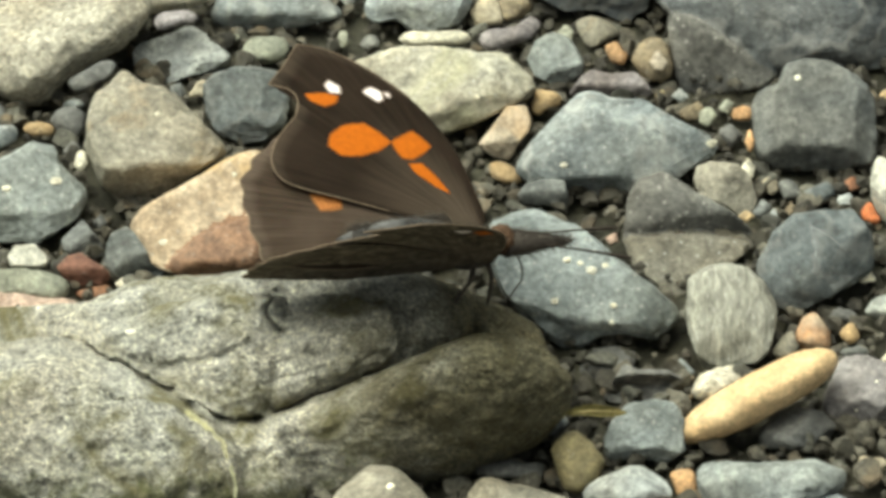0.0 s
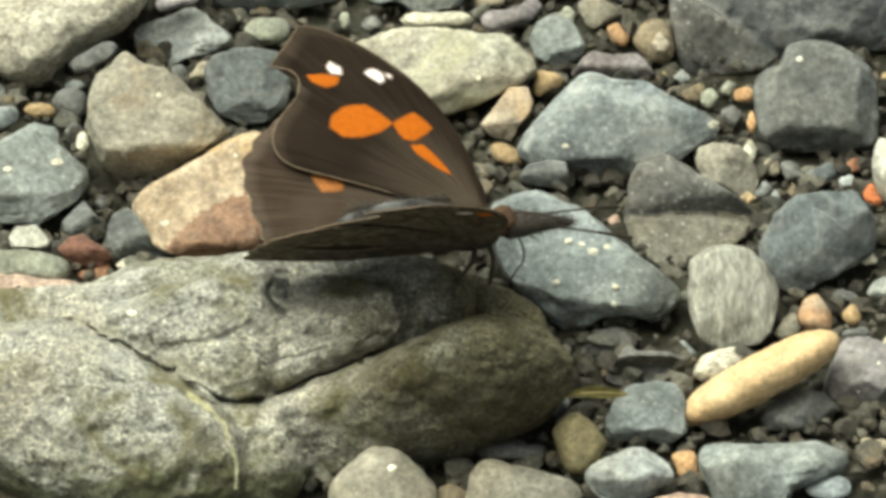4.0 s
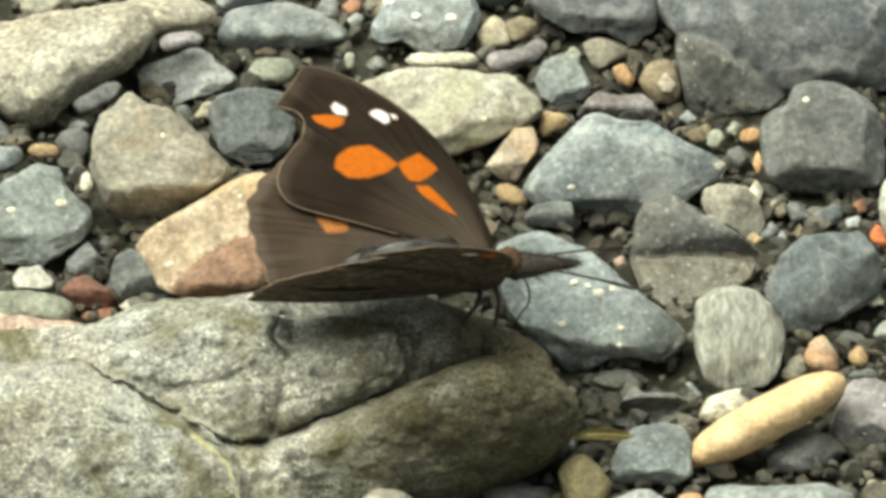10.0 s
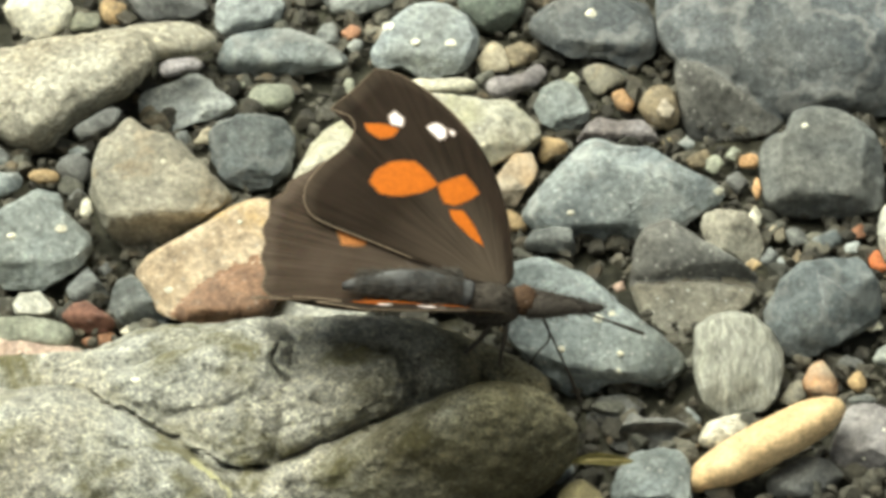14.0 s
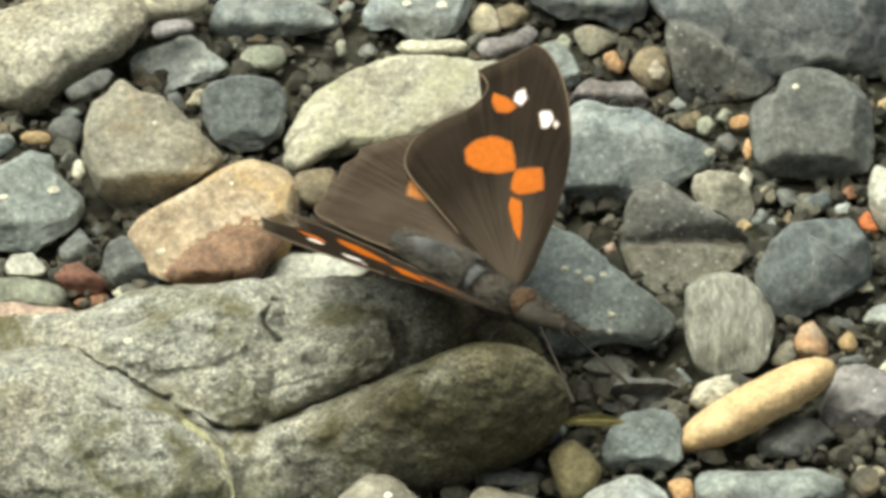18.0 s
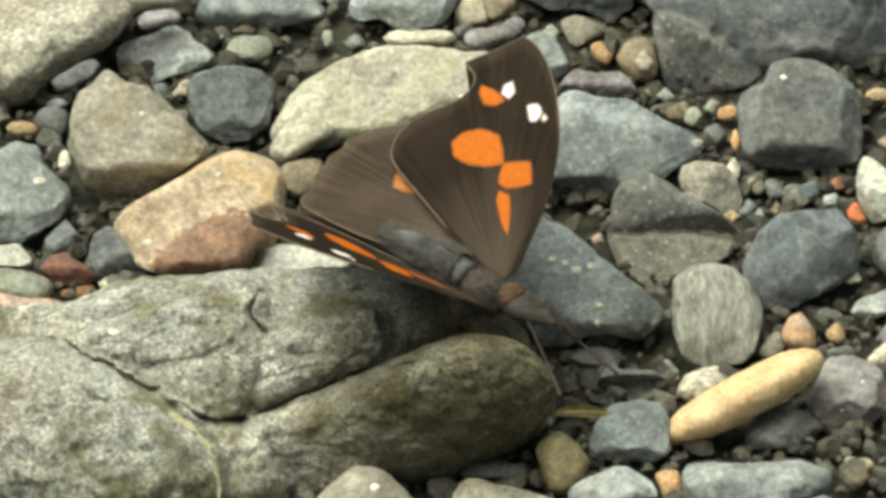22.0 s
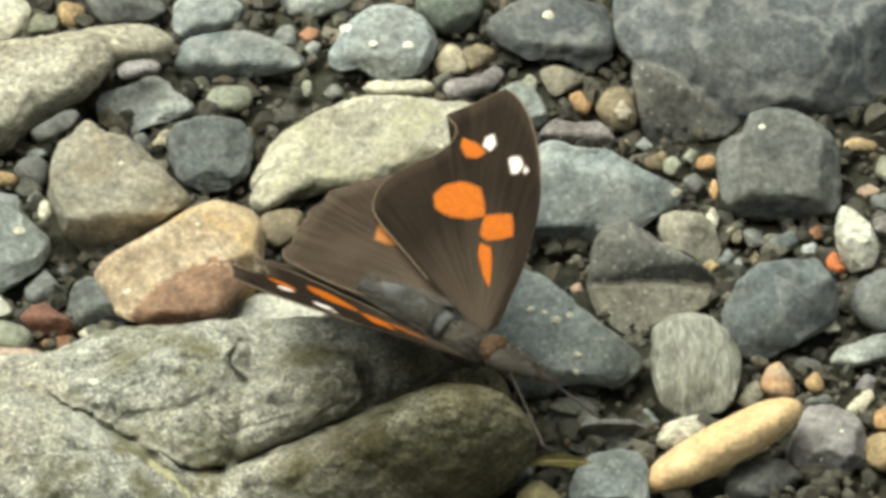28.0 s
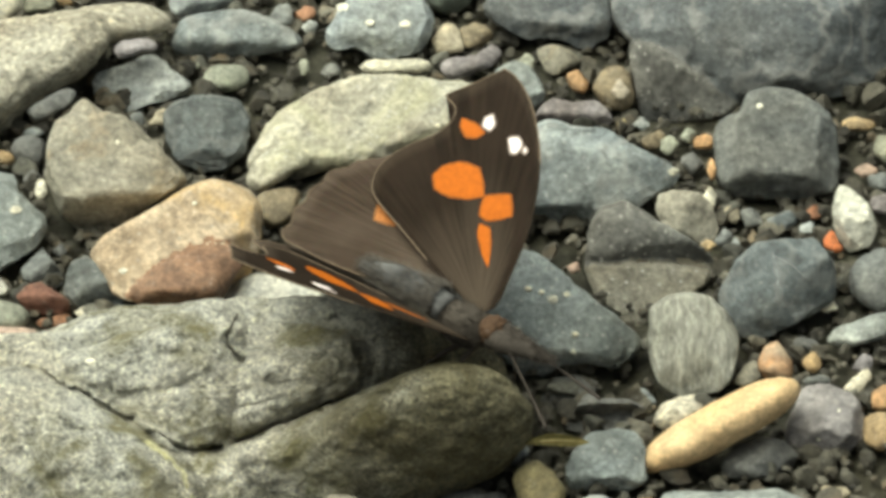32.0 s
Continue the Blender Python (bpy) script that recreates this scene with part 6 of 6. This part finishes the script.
def wing(name, outline, top, side, lift, parent, label):
    """A thin cambered wing fanned out from its root, dark above and mottled below."""
    loop = smooth_loop(outline)
    root, rings, n = np.array(outline[0]) - (0.4, 0.3), 14, len(loop)
    bm = bmesh.new()
    uv = bm.loops.layers.uv.new("UVMap")
    coord, layers = {}, []
    for gap in (0.05, -0.05):
        grid = []
        for j in range(1, rings + 1):
            f = j / rings
            row = []
            for i, q in enumerate(loop):
                a, b = root + (q - root) * f
                ripple = 0.0
                vert = bm.verts.new((a * BMM, side * b * BMM, (camber(a, b) + lift + ripple + gap * (1 - 0.6 * f)) * BMM))
                coord[vert] = (i / n, f)
                row.append(vert)
            grid.append(row)
        layers.append(grid)
    for k, grid in enumerate(layers):
        for j in range(rings - 1):
            for i in range(n):
                f = bm.faces.new((grid[j][i], grid[j][(i + 1) % n], grid[j + 1][(i + 1) % n], grid[j + 1][i]))
                f.material_index = k
        bm.faces.new(grid[0]).material_index = k
    for i in range(n):
        bm.faces.new((layers[0][-1][i], layers[0][-1][(i + 1) % n], layers[1][-1][(i + 1) % n], layers[1][-1][i])).material_index = 2
    for f in bm.faces:
        for loop_ in f.loops:
            loop_[uv].uv = coord[loop_.vert]
    bmesh.ops.recalc_face_normals(bm, faces=bm.faces)
    ob = part(name, bm, [top, UNDER, FRINGE], parent, label)
    edge = [(a, side * b, camber(a, b) + lift) for a, b in loop[20:-8]]
    tube("fringe", edge[::2], [0.08] * len(edge[::2]), FRINGE, ob, "pale fringe", 5)
    return ob


def patch(name, outline, material, side, lift, parent, label, thick=0.02):
    """A field of coloured scales, thinning out at its margin."""
    ring = [np.array(q) for q in outline]
    straight = [q + (ring[(k + 1) % len(ring)] - q) * f / 4 for k, q in enumerate(ring) for f in range(4)]
    loop = [0.35 * a + 0.65 * b for a, b in zip(smooth_loop(outline, 4), straight)]
    c = np.mean(loop, 0)
    bm = bmesh.new()
    rows = []
    for f, wide in ((0.5, 0.0), (1.0, -0.09), (1.0, 0.13)):
        row = []
        for k, q in enumerate(loop):
            out = (q - c) / np.linalg.norm(q - c)
            a, b = c + (q - c) * f + out * (wide + 0.07 * noise.noise(Vector((q[0] * 2.1, q[1] * 2.1, f))))
            row.append(bm.verts.new((a * BMM, side * b * BMM, (camber(a, b) + lift + 0.055 + thick * (1.3 - f - wide)) * BMM)))
        rows.append(row)
    mid = bm.verts.new((c[0] * BMM, side * c[1] * BMM, (camber(*c) + lift + 0.055 + thick * 1.3) * BMM))
    n = len(loop)
    for i in range(n):
        k = (i + 1) % n
        bm.faces.new((mid, rows[0][i], rows[0][k]))
        for j in (0, 1):
            bm.faces.new((rows[j][i], rows[j + 1][i], rows[j + 1][k], rows[j][k])).material_index = j
    bmesh.ops.recalc_face_normals(bm, faces=bm.faces)
    return part(name, bm, [material, MARGINS[material.name]], parent, label)


def tube(name, path, radii, material, parent, label="", sides=8, bumps=0.0):
    """A tapering tube along a smooth path, in millimetres."""
    bm = bmesh.new()
    pts = [Vector(p) for p in path]
    fine = []
    for i in range(len(pts) - 1):
        p0, p1, p2, p3 = pts[max(i - 1, 0)], pts[i], pts[i + 1], pts[min(i + 2, len(pts) - 1)]
        for k in range(6):
            f = k / 6
            fine.append((p1 + 0.5 * f * (p2 - p0 + f * (2 * p0 - 5 * p1 + 4 * p2 - p3 + f * (3 * (p1 - p2) + p3 - p0))), radii[i] * (1 - f) + radii[i + 1] * f))
    fine.append((pts[-1], radii[-1]))
    rows = []
    for i, (p, r) in enumerate(fine):
        way = (fine[min(i + 1, len(fine) - 1)][0] - fine[max(i - 1, 0)][0]).normalized()
        side = way.cross(Vector((0.13, 0.2, 1))).normalized()
        up = side.cross(way)
        r *= 1 + bumps * (1 if i % 6 < 4 else -1)
        rows.append([bm.verts.new((p + side * r * math.cos(a) + up * r * math.sin(a)) * BMM) for a in (j * 2 * math.pi / sides for j in range(sides))])
    for a, b in zip(rows, rows[1:]):
        for j in range(sides):
            bm.faces.new((a[j], a[(j + 1) % sides], b[(j + 1) % sides], b[j]))
    bm.faces.new(rows[0]), bm.faces.new(rows[-1])
    bmesh.ops.recalc_face_normals(bm, faces=bm.faces)
    return part(name, bm, material, parent, label)


def ball(name, at, radii, material, parent, label="", shag=0.0):
    d, f = unit_sphere(4 if shag else 3)
    p = d * np.array(radii)
    if shag:
        p *= 1 + shag * np.array([noise.noise(Vector(q) * 6) for q in d])[:, None]
    me = bpy.data.meshes.new(name)
    me.from_pydata(((p + np.array(at)) * BMM).tolist(), [], f.tolist())
    me.shade_smooth()
    return linked(name, me, material, parent, label)


def fur(name, count, spot, material, parent, label, seed):
    """Fine hairs, each a slim pointed sliver."""
    rng = np.random.default_rng(seed)
    v, f = [], []
    for _ in range(count):
        p, way = spot(rng)
        way = np.array(way) + rng.normal(size=3) * 0.25
        way *= rng.uniform(0.6, 1.2)
        side = np.cross(way, rng.normal(size=3))
        side *= 0.035 / (np.linalg.norm(side) + 1e-9)
        k = len(v)
        v += [p + side, p - side, p + way]
        f.append((k, k + 1, k + 2))
    me = bpy.data.meshes.new(name)
    me.from_pydata((np.array(v) * BMM).tolist(), [], f)
    return linked(name, me, material, parent, label)


def thorax_hair(rng):
    a, x = rng.uniform(-0.4, math.pi + 0.4), rng.uniform(-3.4, 2.2)
    r = 1.55 * math.sqrt(max(0.05, 1 - ((x + 0.6) / 3.4) ** 2))
    n = np.array([0, math.cos(a), math.sin(a)])
    return np.array([x, -0.6, -0.5]) + n * r, n * 0.45 + np.array([-0.6, 0, 0])


def abdomen_hair(rng):
    a, x = rng.uniform(-0.5, math.pi + 0.5), -3.0 - 9.5 * rng.uniform(0, 1) ** 1.4
    r = 1.45 * (1 - ((-x - 3) / 14) ** 2)
    n = np.array([0, math.cos(a), math.sin(a)])
    return np.array([x, -0.6, 0.9]) + n * r, n * 0.32 + np.array([-0.8, 0, 0])


def palp_hair(rng):
    f, a = rng.uniform(0, 1), rng.uniform(0, 6.283)
    n = np.array([0.2, math.cos(a), math.sin(a)])
    r = 1.15 * (1 - f) ** 0.8 + 0.1
    return np.array([2.9 + 6.8 * f, -0.25, -0.6 - 0.2 * f]) + n * r * np.array([0, 1, 1]), n * 0.42 + np.array([0.6, 0, 0])


def build_butterfly():
    thing = tagged(new("butterfly"), "dark brown butterfly with orange wing patches, perched half-open on the rock", "butterfly")
    ball("thorax", (-0.6, -0.6, -0.8), (3.0, 1.75, 2.1), FUR, thing, "furry grey-brown thorax", 0.12)
    tube("abdomen", ((-2.4, -0.7, 0.1), (-5.5, -0.6, 1.0), (-8.5, -0.6, 1.2), (-11.5, -0.6, 0.9), (-13.8, -0.6, 0.5)), (1.4, 1.35, 1.2, 0.85, 0.3), BLUE_FUR, thing, "slate-grey ringed abdomen", 14, 0.02)
    ball("head", (2.6, -0.3, -0.3), (1.3, 1.35, 1.45), RUST_FUR, thing, "rusty brown head", 0.12)
    for s in (1, -1):
        ball("eye", (2.9, s * 1.0 - 0.3, -0.1), (0.62, 0.5, 0.68), EYE_BROWN, thing, "amber-brown eye")
        tube("palp", ((2.9, s * 0.5 - 0.3, -0.6), (4.6, s * 0.42 - 0.3, -0.65), (7.0, s * 0.26 - 0.2, -0.75), (9.7, s * 0.08 - 0.1, -1.0)), (1.15, 1.0, 0.62, 0.12), PALP_FUR, thing, "long furry snout-like palp", 10)
    fur("thorax_hair", 1600, thorax_hair, FUR, thing, "grey-brown hair", 1)
    fur("abdomen_hair", 2600, abdomen_hair, ABDOMEN_HAIR, thing, "grey-brown hair", 3)
    fur("palp_hair", 900, palp_hair, PALP_FUR, thing, "short greyish hair", 2)
    tube("proboscis", ((4.2, -0.1, -1.6), (5.0, -0.5, -2.8), (5.2, -0.9, -4.2), (4.4, -1.4, -5.0), (3.6, -1.6, -6.6)), (0.1, 0.1, 0.09, 0.08, 0.06), CHITIN, thing, "thin uncoiled proboscis", 6)
    feelers = []
    for s in (1, -1):
        f = tube("antenna", ((0, 0, 0), (3.5, 0, 0.12), (7.5, 0, 0.1), (10.0, 0, 0), (11.4, 0, -0.05)), (0.09, 0.1, 0.11, 0.19, 0.16), CHITIN, thing, "dark clubbed antenna", 7)
        feelers.append(f)
    for x, s, foot in LEGS:
        knee = (x + (foot[0] - x) * 0.45, s * (1.0 + (abs(foot[1]) - 1.0) * 0.75), -2.6)
        tube("leg", ((x, s * 0.9, -2.0), knee, (foot[0] * 0.98, foot[1] * 0.98, foot[2] * 0.8), foot), (0.3, 0.24, 0.17, 0.11), LEG, thing, "slim grey-brown leg", 6)
    wings = []
    for s, side_name in ((1, "left"), (-1, "right")):
        hind = wing("hindwing", HINDWING, HIND, s, -0.22, thing, "brown hindwing with a dull orange patch")
        patch("dull_orange_patch", HIND_PATCH, DULL_ORANGE, s, -0.22, hind, "dull orange patch")
        fore = wing("forewing", FOREWING, FORE, s, 0.0, thing, "dark brown hook-tipped forewing with orange patches")
        for outline in (BIG_PATCH, SQUARE_PATCH, STREAK, SUBAPICAL):
            patch("orange_patch", outline, ORANGE_SCALES, s, 0.0, fore, "bright orange patch")
        for outline in (SPOT_ONE, SPOT_TWO, SPOT_THREE):
            patch("white_spot", outline, WHITE_SCALES, s, 0.0, fore, "white spot")
        patch("underside_orange_patch", UNDER_ORANGE, ORANGE_SCALES, s, -0.15, fore, "dull orange underside patch", -0.02)
        patch("underside_white_spot", SPOT_TWO, WHITE_SCALES, s, -0.15, fore, "white underside spot", -0.02)
        wings += [(hind, s), (fore, s)]
    return thing, wings, feelers


def leaf(at, turn, label):
    """A small dry curled leaf lying on the gravel."""
    bm = bmesh.new()
    rows = []
    for j in range(15):
        f = j / 14
        w = 0.55 * math.sin(math.pi * f) ** 0.7 + 0.02
        row = []
        for i in range(7):
            s = (i - 3) / 3
            x, y = 5.6 * (f - 0.5), w * s
            z = 0.5 * s * s * w + 0.45 * math.sin(f * 5) + 0.12 * noise.noise(Vector((x, y * 2, 1)))
            row.append(bm.verts.new((x * MM, y * MM, z * MM)))
        rows.append(row)
    for a, b in zip(rows, rows[1:]):
        for i in range(6):
            bm.faces.new((a[i], a[i + 1], b[i + 1], b[i]))
    bmesh.ops.solidify(bm, geom=bm.faces[:], thickness=0.00006)
    thing = tagged(new("leaf"), label, "leaf")
    part("blade", bm, DRY_LEAF, thing)
    tube("midrib", ((-2.8, 0, -0.05), (-1.0, 0, 0.5), (1.0, 0, 0.2), (2.7, 0, -0.4)), (0.09, 0.07, 0.05, 0.03), DRY_STALK, thing, sides=5)
    thing.matrix_world = pose(at[0] * MM, at[1] * MM, at[2] * MM, *turn)


DRY_LEAF = plain_material("dry_leaf", (0.17, 0.145, 0.055), 0.6, 0.45, 700)
DRY_STALK = plain_material("dry_stalk", (0.4, 0.33, 0.15), 0.6, 0.3)
leaf((13.8, -36.1, 6.0), (30, 0, 5), "dry yellow-green curled leaf fallen between stones")

LEGS = ((1.2, -1, (0.8, -3.6, -5.0)), (0.0, -1, (-2.6, -4.0, -5.0)), (1.2, 1, (2.0, 3.4, -5.0)), (0.0, 1, (-1.5, 3.8, -5.0)))
BUTTERFLY, WINGS, FEELERS = build_butterfly()


def motions():
    """The butterfly waits, turns towards the viewer and settles; its wings open a little wider and its feelers probe."""
    walk(BUTTERFLY, [
        (0.0, pose(0.00336, -0.02112, 0.01350, -5.2, 12.5, 21.0)),
        (11.0, pose(0.00339, -0.02116, 0.01350, -5.2, 12.5, 21.0)),
        (11.5, pose(0.00348, -0.02154, 0.01350, -5.4, 11.6, 18.5)),
        (13.1, pose(0.00348, -0.02154, 0.01350, -5.4, 11.6, 18.5)),
        (13.6, pose(0.00394, -0.02232, 0.01350, -3.7, 9.8, 11.3)),
        (14.0, pose(0.00463, -0.02250, 0.01350, -2.8, 5.0, 1.7)),
        (14.5, pose(0.00469, -0.02392, 0.01350, 1.1, -10.4, -22.0)),
        (16.5, pose(0.00596, -0.02683, 0.01350, 0.4, -9.7, -42.9)),
        (19.0, pose(0.00621, -0.02741, 0.01350, 0.9, -6.0, -41.8)),
        (32.0, pose(0.00662, -0.02826, 0.01350, 0.9, -6.0, -41.8)),
    ])
    for ob, s in WINGS:
        hind = ob.name.startswith("hind")
        rows = []
        for t, far_fore, far_hind, root, droop, near, sweep in (  # root and droop: where the near wings hinge
            (0.0, 24.5, (23.5, -1.0, -2.0, 0.0, 0.0, 0.0), (-0.5, -1.0, -2.5), 3.5, 40.6, -8.5),
            (11.0, 24.5, (23.5, -1.0, -2.0, 0.0, 0.0, 0.0), (-0.5, -1.0, -2.5), 3.5, 40.6, -8.5),
            (11.5, 24.1, (23.1, -1.0, -2.0, 0.0, 0.0, 0.0), (-0.5, -1.0, -2.5), 3.5, 40.6, -8.5),
            (13.1, 24.1, (23.1, -1.0, -2.0, 0.0, 0.0, 0.0), (-0.5, -1.0, -2.5), 3.5, 40.4, -8.5),
            (13.6, 27.5, (26.0, -0.5, -2.2, 0.0, 0.1, 0.0), (-0.6, -1.3, -1.6), 2.5, 35.5, -7.0),
            (14.0, 29.3, (28.0, 0.0, -2.5, 0.0, 0.3, 0.0), (-0.5, -1.3, -1.2), 2.0, 34.0, -6.0),
            (14.5, 38.0, (38.6, 1.3, -3.4, 0.0, 0.7, 0.1), (-0.3, -1.2, -0.9), 2.5, 37.0, -4.0),
            (16.5, 35.5, (9.5, 9.5, 12.0, -0.9, 3.7, 0.0), (0.0, -1.1, -1.5), 4.6, 37.8, -2.3),
            (19.0, 33.7, (7.9, 9.5, 12.0, -0.9, 3.7, 0.0), (0.0, -1.1, -1.5), 4.6, 37.8, -2.3),
            (32.0, 33.7, (7.9, 9.5, 12.0, -0.9, 3.7, 0.0), (0.0, -1.1, -1.5), 4.6, 37.8, -2.3)):
            if s > 0 and hind:
                rx, ry, rz, x, y, z = far_hind
                rows.append((t, pose(x * BMM, y * BMM, z * BMM, rx) @ pose(0, 0, 0, 0, ry, rz)))
            elif s > 0:
                rows.append((t, pose(0, 0, 0, far_fore)))
            else:
                rows.append((t, pose(root[0] * BMM, root[1] * BMM, root[2] * BMM, 0, droop, 0) @ pose(0, 0, 0, -near) @ pose(0, 0, 0, 0, 0, sweep)))
        walk(ob, rows)
    left, right = FEELERS
    walk(left, [(t, pose(3.6 * BMM, 0.35 * BMM, -0.5 * BMM, 0, p, y)) for t, p, y in (
        (0.0, 0, 4), (6.6, -1, 6), (13.0, -0, 8), (13.3, 9, 16), (13.6, 41, 8), (14.0, 22, 8), (14.5, 28, 3), (16.5, 20, -3), (19.0, 20, -3), (24.0, 14, -2), (32.0, 12, -2))])
    walk(right, [(t, pose(3.6 * BMM, -0.35 * BMM, -0.5 * BMM, 0, p, y)) for t, p, y in (
        (0.0, 3, -15), (6.6, 3, -13), (7.0, 41, -29), (7.5, 20, -17), (8.2, 9, -20), (9.0, 8, -15), (11.5, 8, -12), (12.0, 32, -11), (12.5, 34, -17), (13.0, 17, -12), (13.3, 25, -4), (13.6, 63, -15), (14.0, 63, -7), (14.5, 7, -55), (16.5, 17, -29), (19.0, 16, -31), (24.0, 13, -31), (32.0, 14, -29))])


motions()
